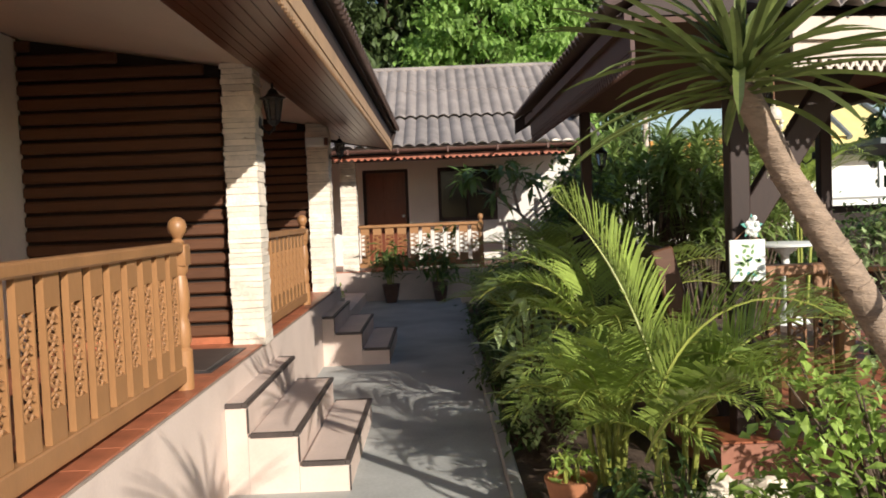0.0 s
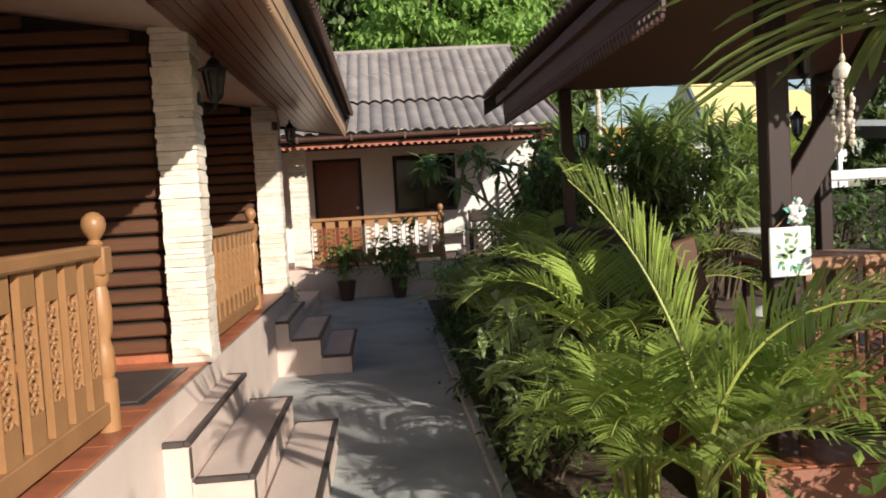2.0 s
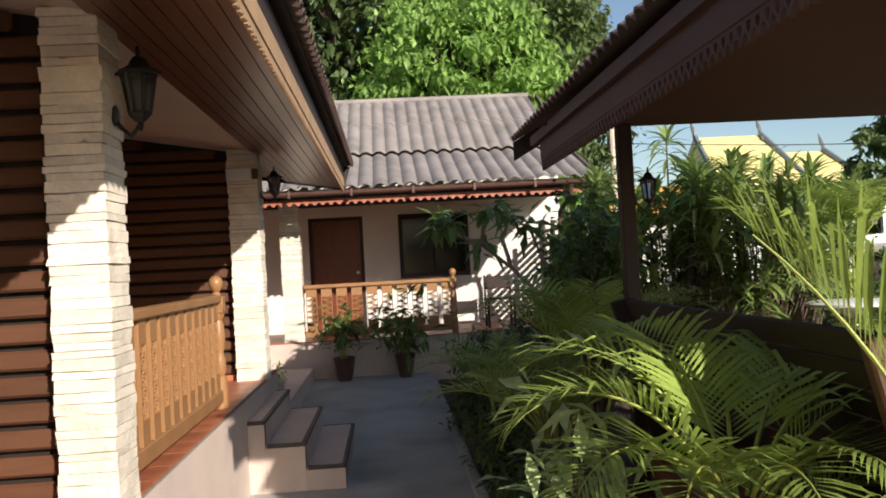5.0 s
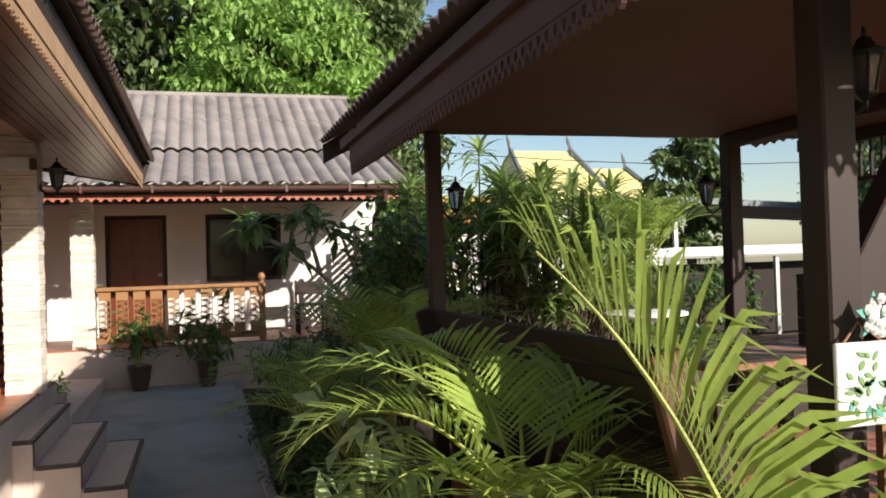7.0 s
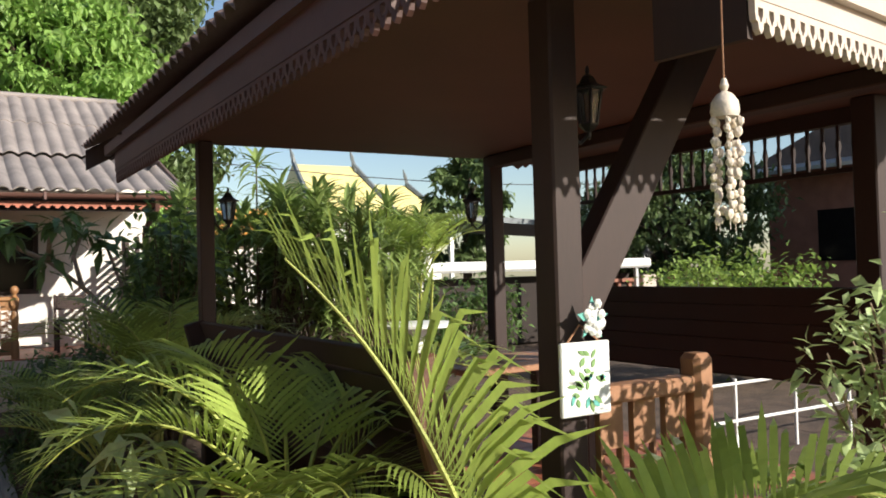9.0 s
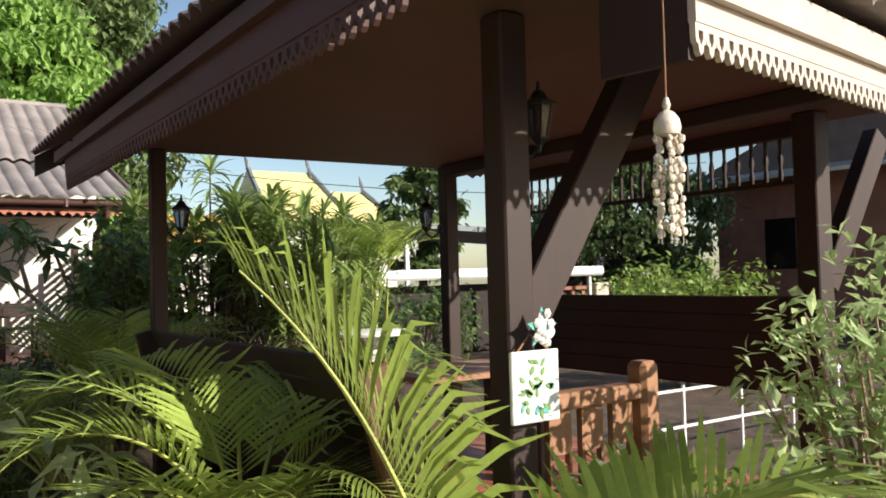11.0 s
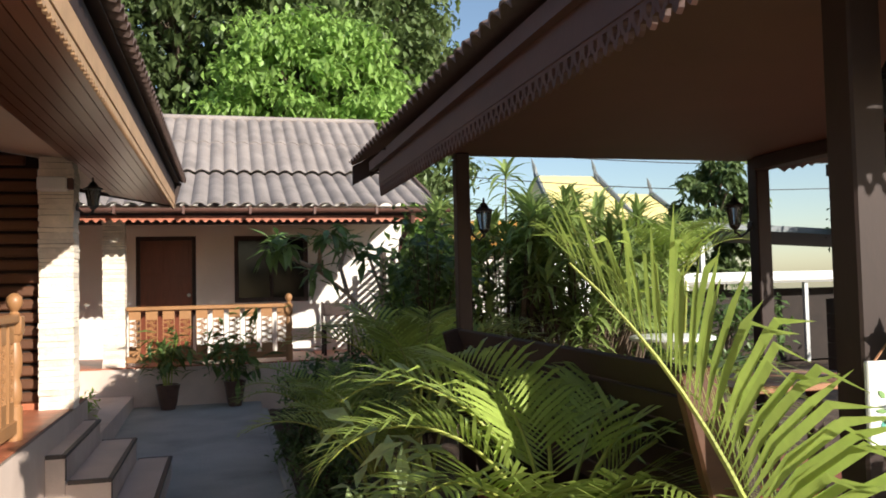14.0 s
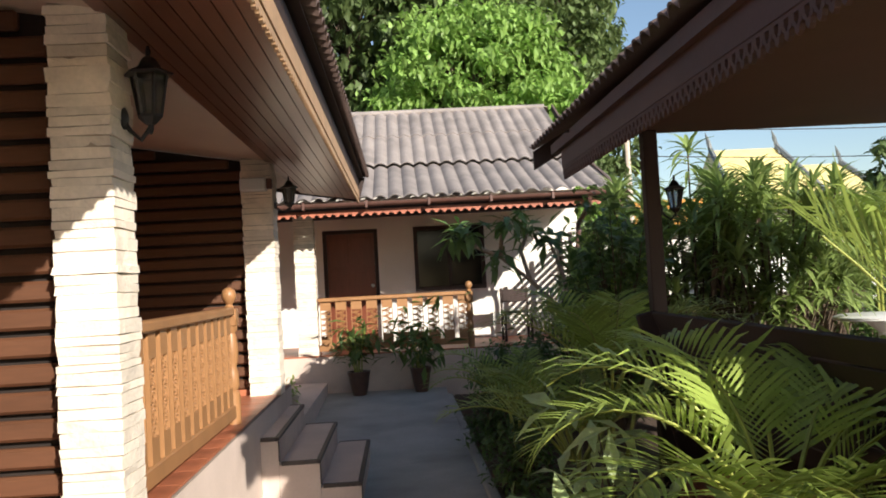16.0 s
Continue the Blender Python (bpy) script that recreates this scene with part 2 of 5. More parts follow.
def palm_frond(rng, base, az, length, rise, droop, leaflet=0.30, pairs=26, curl=0.0, broad=1.0):
    """Rachis points and leaflets of one arching pinnate frond."""
    pts = []
    p = np.array(base, float)
    el = rise
    steps = 14
    for i in range(steps + 1):
        pts.append(p.copy())
        d = np.array((math.cos(az) * math.cos(el), math.sin(az) * math.cos(el), math.sin(el)))
        p = p + d * length / steps
        el -= droop / steps * (0.4 + 1.3 * i / steps)
        az += curl / steps
    pts = np.array(pts)
    V, F = [], []
    for j in range(pairs):
        u = 0.22 + 0.78 * (j + 0.5) / pairs
        fi = u * steps
        i0 = min(int(fi), steps - 1)
        q = pts[i0] + (pts[i0 + 1] - pts[i0]) * (fi - i0)
        t = pts[i0 + 1] - pts[i0]
        t /= np.linalg.norm(t)
        s = np.cross(t, (0, 0, 1.0))
        s /= np.linalg.norm(s) + 1e-6
        n = np.cross(s, t)
        ln = leaflet * (0.22 + 1.0 * math.sin(math.pi * min(1, 0.12 + 0.86 * u)) ** 0.7) * rng.uniform(0.9, 1.1)
        w = (ln * 0.028 + 0.0022) * broad
        for sg in (-1, 1):
            fwd = 0.55 + 0.9 * max(0, u - 0.5)
            d = sg * s * 0.85 + t * fwd + n * (0.32 + rng.normal(0, 0.06))
            d /= np.linalg.norm(d)
            b = np.cross(d, n)
            b /= np.linalg.norm(b)
            k = len(V)
            mid, mid2 = q + d * ln * 0.35, q + d * ln * 0.7 - np.array((0, 0, ln * 0.06))
            end = q + d * ln - np.array((0, 0, ln * rng.uniform(0.12, 0.3)))
            V += [q, mid + b * w, mid - b * w, mid2 + b * w * 0.8, mid2 - b * w * 0.8, end]
            F += [(k, k + 2, k + 1), (k + 1, k + 2, k + 4, k + 3), (k + 3, k + 4, k + 5)]
    return pts, V, F


# ---- ground and path ----
def ground():
    bm = bmesh.new()
    n = 40
    xs = [-70 + 140 * i / n for i in range(n + 1)]
    ys = [-50 + 170 * i / n for i in range(n + 1)]
    g = [[bm.verts.new((x, y, -0.05)) for y in ys] for x in xs]
    for i in range(n):
        for j in range(n):
            bm.faces.new((g[i][j], g[i + 1][j], g[i + 1][j + 1], g[i][j + 1]))
    tagged(finish("ground", bm, M_SOIL), "bare brown earth around the buildings", "ground", kind="structure")


ground()
PATH_R = 0.27
b_ = bmesh.new()
prism(b_, [(-8, -0.15), (12.8, -0.15), (12.8, 0.12), (11.6, 0.08), (9.2, 0.0), (-8, 0.0)], PATH_R + 1.40, Matrix(((0, 0, 1, -1.40), (1, 0, 0, 0), (0, 1, 0, 0), (0, 0, 0, 1))))
tagged(finish("pavement", b_, M_CONCRETE), "worn grey concrete garden path with stains", "path", kind="structure")
tagged(finish("kerb", bx(PATH_R + 0.003, PATH_R + 0.09, -8, 12.75, -0.1, 0.03, bevel=0.012), M_CONCRETE), "low concrete edging beside the flower bed", "kerb", kind="structure")


def bed():
    rng = np.random.default_rng(3)
    bm = bmesh.new()
    nx, ny = 30, 120
    g = []
    for i in range(nx + 1):
        row = []
        for j in range(ny + 1):
            x, y = PATH_R + 0.095 + 8 * (i / nx) ** 1.6, -8 + 21.4 * j / ny
            row.append(bm.verts.new((x, y, 0.0 + 0.03 * noise.noise((x * 2.5, y * 2.5, 0)) + 0.012 * rng.normal())))
        g.append(row)
    for i in range(nx):
        for j in range(ny):
            bm.faces.new((g[i][j], g[i + 1][j], g[i + 1][j + 1], g[i][j + 1]))
    tagged(finish("garden_soil", bm, M_SOIL, smooth=True), "dark crumbly soil of the planted bed", "soil", kind="structure")


bed()

# ---- terrace house beside the path ----
PZ = 0.73      # porch floor
PX = -1.40     # porch edge
WX = -3.15     # inner wall
E_Y = 10.8      # eave end
tagged(finish("plinth", bx(-6, PX, -8, 9.0, -0.1, PZ - 0.02), M_CURB), "pinkish plastered porch plinth", "plinth", kind="structure")
tagged(finish("floor", bx(-6, PX - 0.002, -8, 8.998, PZ - 0.018, PZ - 0.006), M_GROUT), "mortar bed of the porch floor", "floor", kind="structure")
floor_ob = bpy.data.objects["floor"]
tagged(finish("wall_house", bx(WX - 0.15, WX, -8, 9.0, PZ, 3.05), M_WALL), "cream painted house wall in shade", "wall", kind="structure")
tagged(finish("wall_end", bx(-6, WX - 0.153, 8.85, 9.0, PZ, 3.4), M_WALL), "cream painted end wall", "wall", kind="structure")
tagged(finish("wall_behind", bx(-6, WX - 0.153, -8, -7.85, PZ, 3.4), M_WALL), "cream painted end wall", "wall", kind="structure")

PITCH = math.atan(0.17)


def roof_z(x):
    return 2.645 + (-0.76 - x) * math.tan(PITCH)


def slab(name, x0, x1, y0, y1, lift, thick, material):
    bm = bmesh.new()
    v = [bm.verts.new((x, y, roof_z(x) + lift + dz)) for dz in (0, thick) for x, y in ((x0, y0), (x1, y0), (x1, y1), (x0, y1))]
    for f in ((3, 2, 1, 0), (4, 5, 6, 7), (0, 1, 5, 4), (1, 2, 6, 5), (2, 3, 7, 6), (3, 0, 4, 7)):
        bm.faces.new([v[i] for i in f])
    return finish(name, bm, material)


tagged(slab("ceiling_porch", WX, PX + 0.02, -8, 10.6, 0.012, 0.03, M_CEIL), "cream sloped porch ceiling", "ceiling", kind="structure")


def soffit():
    # narrow varnished boards along the eave
    bm = bmesh.new()
    x = PX - 0.02
    w = 0.085
    while x < -0.79:
        x1 = min(x + w - 0.006, -0.765)
        v = [bm.verts.new((xx, yy, roof_z(xx) + dz)) for dz in (0, 0.015) for xx, yy in ((x, -8), (x1, -8), (x1, E_Y - 0.05), (x, E_Y - 0.05))]
        for f in ((3, 2, 1, 0), (4, 5, 6, 7), (0, 1, 5, 4), (1, 2, 6, 5), (2, 3, 7, 6), (3, 0, 4, 7)):
            bm.faces.new([v[i] for i in f])
        x += w
    v = [bm.verts.new((xx, yy, roof_z(xx) + 0.02)) for xx, yy in ((PX - 0.02, -8), (-0.765, -8), (-0.765, E_Y - 0.05), (PX - 0.02, E_Y - 0.05))]
    bm.faces.new(v)
    tagged(finish("ceiling_soffit", bm, M_SOFFIT), "varnished red-brown eave soffit boards", "soffit", kind="structure")


soffit()


def wavy_sheet(name, origin, along, down, length, run, material, pitch=0.13, amp=0.022, thick=0.012, rows=1, parent=None, overlap=0.02):
    """Corrugated sheet: ridges run down the slope; rows step like lapped sheets."""
    along, down = Vector(along).normalized(), Vector(down).normalized()
    up = along.cross(down).normalized()
    if up.z < 0:
        up = -up
    n = max(8, int(length / pitch * 8))
    V, F = [], []
    o = Vector(origin)
    for r in range(rows):
        s0, s1 = run * r / rows, run * (r + 1) / rows + (overlap if r < rows - 1 else 0)
        k0 = len(V)
        for i in range(n + 1):
            s = length * i / n
            h = amp * (abs(math.sin(math.pi * s / pitch)) ** 0.8 * 2 - 1)
            for d, lift in ((s0, 0.0), (s1, overlap * 0.9)):
                p = o + along * s + down * d + up * (h + lift)
                V.append(p)
                V.append(p - up * thick)
        for i in range(n):
            a = k0 + i * 4
            b = a + 4
            F += [(a, b, b + 2, a + 2), (a + 1, a + 3, b + 3, b + 1), (a + 2, b + 2, b + 3, a + 3), (a, a + 1, b + 1, b)]
    return mesh_np(name, V, F, material, parent)


lowp = Vector((-0.615, -8, 2.93))
highp = Vector((-4.0, -8, roof_z(-4.0) + 0.45))
tagged(wavy_sheet("roof_terrace", highp, (0, 1, 0), lowp - highp, E_Y + 8 + 0.05, (lowp - highp).length, M_ROOFDK, rows=1), "brown corrugated roof sheets with wavy edge", "roof", kind="structure")
tagged(slab("roof_board", -4.0, -0.68, -8, E_Y, 0.27, 0.012, M_DARKWOOD), "dark under-roof boarding", "roof", kind="structure")


def scallop_strip(length, drop, tooth, hole=True, thick=0.018, top=0.0):
    """Fretwork strip along local X hanging down local Y, pierced with drops."""
    bm = bmesh.new()
    n = max(1, int(length / tooth))
    w = length / n
    for i in range(n):
        x = i * w
        pts = [(x, top), (x + w, top), (x + w, -drop * 0.42), (x + 0.94 * w, -drop * 0.62), (x + 0.76 * w, -drop * 0.66), (x + 0.70 * w, -drop * 0.86),
               (x + 0.5 * w, -drop), (x + 0.30 * w, -drop * 0.86), (x + 0.24 * w, -drop * 0.66), (x + 0.06 * w, -drop * 0.62), (x, -drop * 0.42)]
        if not hole:
            prism(bm, pts, thick, Matrix())
            continue
        c = (x + 0.5 * w, -drop * 0.42)
        inner = [(c[0] + (px - c[0]) * 0.45, c[1] + (py - c[1]) * 0.45) for px, py in pts]
        for zz in (0.0, thick):
            o = [bm.verts.new((px, py, zz)) for px, py in pts]
            q = [bm.verts.new((px, py, zz)) for px, py in inner]
            m_ = len(pts)
            for a in range(m_):
                fc = (o[a], o[(a + 1) % m_], q[(a + 1) % m_], q[a])
                bm.faces.new(fc if zz else fc[::-1])
            if zz:
                for a in range(m_):
                    b_ = (a + 1) % m_
                    bm.faces.new((lo[a], lo[b_], o[b_], o[a]))
                    bm.faces.new((lq[b_], lq[a], q[a], q[b_]))
            else:
                lo, lq = o, q
    return bm


# eave fascia of the terrace house: board and small scallops
FY = Matrix.Translation((-0.76, -8, 2.655)) @ Matrix(((0, 0, 1, 0), (1, 0, 0, 0), (0, 1, 0, 0), (0, 0, 0, 1)))
fascia = empty("eave_fascia", (-0.76, 0, 2.645))
tagged(fascia, "tan painted eave fascia with small scalloped edge", "fascia", kind="structure")
fm = Matrix.Translation((0.76, 0, -2.645))
b_ = bx(-0.76, -0.735, -8, E_Y, 2.66, 2.765)
bmesh.ops.transform(b_, matrix=fm, verts=b_.verts)
part("fascia_board", b_, M_TRIM, fascia)
b_ = scallop_strip(E_Y + 8, 0.05, 0.075, hole=False)
bmesh.ops.transform(b_, matrix=fm @ FY, verts=b_.verts)
part("scallop_trim", b_, M_TRIM, fascia)
b_ = bx(-0.76, -0.735, -8, E_Y, 2.767, 2.88)
bmesh.ops.transform(b_, matrix=fm, verts=b_.verts)
part("roof_batten", b_, M_DARKWOOD, fascia)
b_ = bmesh.new()
prism(b_, [(-4.0, roof_z(-4.0) - 0.02), (-0.74, roof_z(-0.74) - 0.01), (-0.66, roof_z(-0.66) + 0.28), (-4.0, roof_z(-4.0) + 0.30)], 0.025, Matrix.Translation((0, E_Y + 0.03, 0)) @ Matrix.Rotation(math.pi / 2, 4, "X"))
bmesh.ops.transform(b_, matrix=fm, verts=b_.verts)
part("barge_board", b_, M_DARKWOOD, fascia)


# flights of steps
def steps_flight(y0, y1):
    e = empty("porch_steps", (PX, (y0 + y1) / 2, 0))
    h = (y1 - y0) / 2
    for i in range(3):
        z1 = 0.183 * (3 - i)
        x0, x1 = 0.30 * i + (0.002 if i == 0 else 0.002), 0.13 + 0.30 * i
        b = bx(0.002 + (0.0 if i == 0 else 0.13 + 0.30 * (i - 1)), x1, -h, h, 0.0, z1 - 0.02)
        part("riser_block", b, M_CURB, e)
        b = bx(0.003 + (0.0 if i == 0 else 0.13 + 0.30 * (i - 1) + 0.022), x1 - 0.028, -h + 0.03, h - 0.03, z1 - 0.018, z1 + 0.001)
        part("tread", b, M_TREAD, e, "grey-pink cement tread")
        b = bmesh.new()
        box(b, x1 - 0.026, x1 + 0.008, -h - 0.006, h + 0.006, z1 - 0.026, z1 + 0.004, bevel=0.005)
        box(b, 0.003 + (0.0 if i == 0 else 0.13 + 0.30 * (i - 1) + 0.014), x1 - 0.0265, -h - 0.006, -h + 0.028, z1 - 0.025, z1 + 0.003)
        box(b, 0.003 + (0.0 if i == 0 else 0.13 + 0.30 * (i - 1) + 0.014), x1 - 0.0265, h - 0.028, h + 0.006, z1 - 0.025, z1 + 0.003)
        zlow = 0.183 * (2 - i)
        box(b, x1 + 0.0005, x1 + 0.008, -h - 0.006, -h + 0.02, zlow + 0.005, z1 - 0.031)
        part("nosing", b, M_EDGE, e, "dark brown nosing strip")
    return tagged(e, "pink plaster porch steps with dark nosings", "steps", "porch steps", kind="structure")


M_TREAD = mat("step_tread_cement", (0.58, 0.46, 0.40), 0.6, 0.12, 2.5, 50, 0.1)
steps_flight(2.95, 4.62)
steps_flight(7.15, 8.82)


# stone clad columns
def column(x0, x1, y0, y1, z0, z1, seed, label="column clad in split sandstone strips"):
    rng = np.random.default_rng(seed)
    cx, cy = (x0 + x1) / 2, (y0 + y1) / 2
    e = empty("stone_column", (cx, cy, z0))
    part("core", bx(x0 - cx + 0.006, x1 - cx - 0.006, y0 - cy + 0.006, y1 - cy - 0.006, 0, z1 - z0), M_MORTAR, e)
    hx, hy = (x1 - x0) / 2, (y1 - y0) / 2
    z = 0.0
    while z < z1 - z0 - 0.03:
        h = min(rng.uniform(0.028, 0.06), z1 - z0 - z)
        o = rng.uniform(-0.003, 0.007)
        bm = bmesh.new()
        box(bm, -hx - o, hx + o, -hy - o * rng.uniform(0.3, 1), hy + o, z + 0.0016, z + h - 0.0016)
        for v in bm.verts:
            v.co += Vector(rng.normal(0, 0.0015, 3) * (1, 1, 0.7))
        bmesh.ops.subdivide_edges(bm, edges=[q for q in bm.edges if abs(q.verts[0].co.z - q.verts[1].co.z) < 0.02], cuts=2)
        for v in bm.verts:
            v.co += Vector(rng.normal(0, 0.0016, 3) * (1, 1, 0.8))
        part("stone_strip", bm, M_STONE, e)
        z += h
    return tagged(e, label, "column", "stone columns", kind="structure")


column(-1.61, -1.38, 4.10, 4.36, PZ, 2.80, 1)
column(-1.64, -1.38, 8.17, 8.43, PZ, 2.80, 2)
column(-1.64, -1.38, -0.16, 0.10, PZ, 2.80, 3)


# slatted log screens between the porches
def log_screen(y):
    e = empty("log_screen", (-2.4, y, PZ))
    # backing sheets coloured as dark as the shaded gaps between the logs
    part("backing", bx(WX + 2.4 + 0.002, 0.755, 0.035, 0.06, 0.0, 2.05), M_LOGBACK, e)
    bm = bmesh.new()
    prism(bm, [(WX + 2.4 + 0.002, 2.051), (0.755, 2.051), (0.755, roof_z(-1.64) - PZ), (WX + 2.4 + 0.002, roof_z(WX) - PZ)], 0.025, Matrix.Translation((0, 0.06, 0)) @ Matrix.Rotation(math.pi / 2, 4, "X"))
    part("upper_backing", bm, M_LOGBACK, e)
    z = 0.06
    k = 0
    while z < 2.55:
        right = 0.75
        left = WX + 2.4 + 0.004
        top = z + 0.082
        xr = min(right, -0.76 + 2.4 - (top + PZ - 2.645) / math.tan(PITCH)) if top + PZ > roof_z(-1.66) else right
        bm = bx(left, xr, -0.012, 0.034, z, top, bevel=0.012)
        part("log", bm, M_LOG, e)
        z += 0.108
    part("kick_board", bx(WX + 2.4 + 0.004, 0.75, -0.03, 0.034, 0.0, 0.055), M_TERRACOTTA, e)
    return tagged(e, "dark brown horizontal log screen wall between porches", "screen wall", "log screens", kind="structure")


log_screen(4.22)
log_screen(8.29)
log_screen(-0.05)


# carved balustrades
def carved_slat(w, h, seed):
    """Flat baluster with a pierced scroll panel."""
    bm = bmesh.new()
    t = 0.014
    a, b = h * 0.20, h * 0.80
    box(bm, -w / 2, w / 2, -t, t, 0, a)
    box(bm, -w / 2, w / 2, -t, t, b, h)
    box(bm, -w / 2, -w / 2 + 0.010, -t, t, a, b)
    box(bm, w / 2 - 0.010, w / 2, -t, t, a, b)
    n = 9
    hh = (b - a) / n
    for i in range(n):
        zc = a + hh * (i + 0.5)
        s = 1 if i % 2 else -1
        r = min(hh * 0.55, w * 0.34)
        pts = [(s * w * 0.10 + r * math.cos(q), -t * 0.6, zc + r * math.sin(q)) for q in [s * k * 0.62 for k in range(9)]]
        tube(bm, pts, 0.0065, 4)
        tube(bm, [(-s * w * 0.45, 0, zc - hh * 0.5), (0, -t * 0.3, zc), (s * w * 0.45, 0, zc + hh * 0.5)], 0.007, 4)
    return bm


def turned_post(e, y, h, name="post"):
    bm = bmesh.new()
    lathe(bm, [(0.05, 0), (0.05, 0.22), (0.035, 0.235), (0.048, 0.27), (0.044, 0.36), (0.032, 0.40), (0.045, 0.44), (0.05, 0.52), (0.042, 0.60), (0.034, 0.63), (0.048, 0.655), (0.05, 0.69)], 12, Matrix.Translation((0, y, 0)))
    box(bm, -0.052, 0.052, y - 0.052, y + 0.052, 0.68, 0.80, bevel=0.008)
    p = part(name, bm, M_RAIL, e, "turned newel post", smooth=True)
    bm = bmesh.new()
    lathe(bm, [(0.03, 0.80), (0.036, 0.812), (0.022, 0.83), (0.03, 0.842), (0.047, 0.868), (0.052, 0.895), (0.045, 0.925), (0.022, 0.945), (0.004, 0.95)], 14, Matrix.Translation((0, y, 0)))
    part("ball_finial", bm, M_RAIL, p, smooth=True)


def balustrade(x, y0, y1, n, ends, label, z=PZ, rot=0.0, wide=0.62):
    e = empty("balustrade", (x, y0, z), (0, 0, rot))
    ln = y1 - y0
    part("handrail", bx(-0.045, 0.045, 0, ln, 0.755, 0.81, bevel=0.01), M_RAIL, e)
    part("bottom_rail", bx(-0.028, 0.028, 0, ln, 0.05, 0.14, bevel=0.006), M_RAIL, e)
    step = ln / n
    w = step * wide
    base = None
    for i in range(n):
        yy = step * (i + 0.5)
        m = Matrix.Translation((0.004, yy, 0.1405)) @ Matrix.Rotation(math.pi / 2, 4, "Z")
        if base is None:
            bm = carved_slat(w, 0.614, 0)
            base = part("carved_slat", bm, M_RAIL, e)
            base.matrix_basis = m
        else:
            c = base.copy()
            scene.collection.objects.link(c)
            c.matrix_basis = m
    for yy in ends:
        turned_post(e, yy - y0, 0.9)
    return tagged(e, label, "balustrade", "porch balustrades")


balustrade(-1.50, 0.12, 2.50, 12, (2.55,), "golden-brown carved wooden porch balustrade with ball-topped post")
balustrade(-1.50, 4.38, 6.70, 12, (6.75,), "golden-brown carved wooden porch balustrade with ball-topped post")

# ---- far bungalow ----
FZ = 0.66
tagged(finish("plinth_far", bx(-8, 3.4, 12.803, 19.5, -0.1, FZ - 0.02), M_CURB), "pinkish plastered plinth of the far bungalow", "plinth", kind="structure")
tagged(finish("floor_far", bx(-8, 3.4, 12.803, 19.5, FZ - 0.018, FZ), M_TERRACOTTA), "terracotta porch floor of the far bungalow", "floor", kind="structure")


def wall_with_holes():
    # front wall with a door and a window opening
    e = empty("wall_front_far", (0, 14.6, FZ))
    tagged(e, "cream painted front wall of the far bungalow", "wall", kind="structure")
    dz, wz0, wz1 = 2.5 - FZ, 1.51 - FZ, 2.5 - FZ
    top = 3.3 - FZ
    for a in ((-8, -1.54, 0, top), (-1.54, -0.64, dz + 0.04, top), (-0.64, -0.05, 0, top), (-0.05, 1.12, wz1 + 0.04, top), (-0.05, 1.12, 0, wz0 - 0.04), (1.12, 2.55, 0, top)):
        part("wall_piece", bx(a[0], a[1], 0, 0.14, a[2], a[3]), M_WALL, e)
    d = empty("door_far", (-1.09, 14.66, FZ))
    b = bmesh.new()
    box(b, -0.45, -0.39, -0.06, 0.06, 0, dz + 0.04)
    box(b, 0.39, 0.45, -0.06, 0.06, 0, dz + 0.04)
    box(b, -0.39, 0.39, -0.06, 0.06, dz - 0.02, dz + 0.04)
    part("door_frame", b, M_DARKWOOD, d)
    leaf = part("door_leaf", bx(-0.388, 0.388, -0.02, 0.02, 0.01, dz - 0.022), M_DOOR, d, "closed mahogany door leaf")
    for zz in (0.15, 0.75, 1.30):
        for sx in (-1, 1):
            part("door_panel", bx(sx * 0.19 - 0.15, sx * 0.19 + 0.15, -0.03, -0.021, zz, zz + (0.5 if zz < 1.2 else 0.45), bevel=0.004), M_DOOR, d)
    part("door_handle", lathe(bmesh.new(), [(0.015, 0), (0.015, 0.03), (0.03, 0.04), (0.03, 0.07), (0.01, 0.08)], 10, Matrix.Translation((0.34, -0.021, 0.95)) @ Matrix.Rotation(math.pi / 2, 4, "X")), M_STEEL, d)
    tagged(d, "closed mahogany panel door", "door", kind="structure")
    w = empty("window_far", (0.535, 14.66, wz0 + FZ))
    hh = wz1 - wz0
    b = bmesh.new()
    box(b, -0.585, -0.52, -0.07, 0.06, -0.04, hh + 0.04)
    box(b, 0.52, 0.585, -0.07, 0.06, -0.04, hh + 0.04)
    box(b, -0.52, 0.52, -0.07, 0.06, hh - 0.03, hh + 0.04)
    box(b, -0.52, 0.52, -0.07, 0.06, -0.04, 0.03)
    box(b, -0.025, 0.025, -0.04, 0.04, 0.03, hh - 0.03)
    part("window_frame", b, M_DARKWOOD, w)
    for sx in (-1, 1):
        part("pane", bx(sx * 0.2725 - 0.247, sx * 0.2725 + 0.247, 0.0, 0.01, 0.03, hh - 0.03), M_DARKGLASS, w)
    tagged(w, "dark wooden window with shaded glass", "window", kind="structure")


wall_with_holes()
tagged(finish("wall_side_far", bx(2.553, 2.69, 14.6, 19.3, FZ, 3.3), M_WALL), "cream painted side wall of the far bungalow", "wall", kind="structure")
column(-1.79, -1.51, 12.85, 13.10, FZ, 2.75, 5)
b_ = balustrade(0.70, 12.90, 12.90 + 2.2, 10, (), "golden-brown wooden balustrade on the far porch", FZ, 90, 0.7)
fe = empty("porch_post", (0.68, 12.90, FZ))
turned_post(fe, 0, 0.9)
tagged(fe, "turned wooden newel post with ball finial", "post")


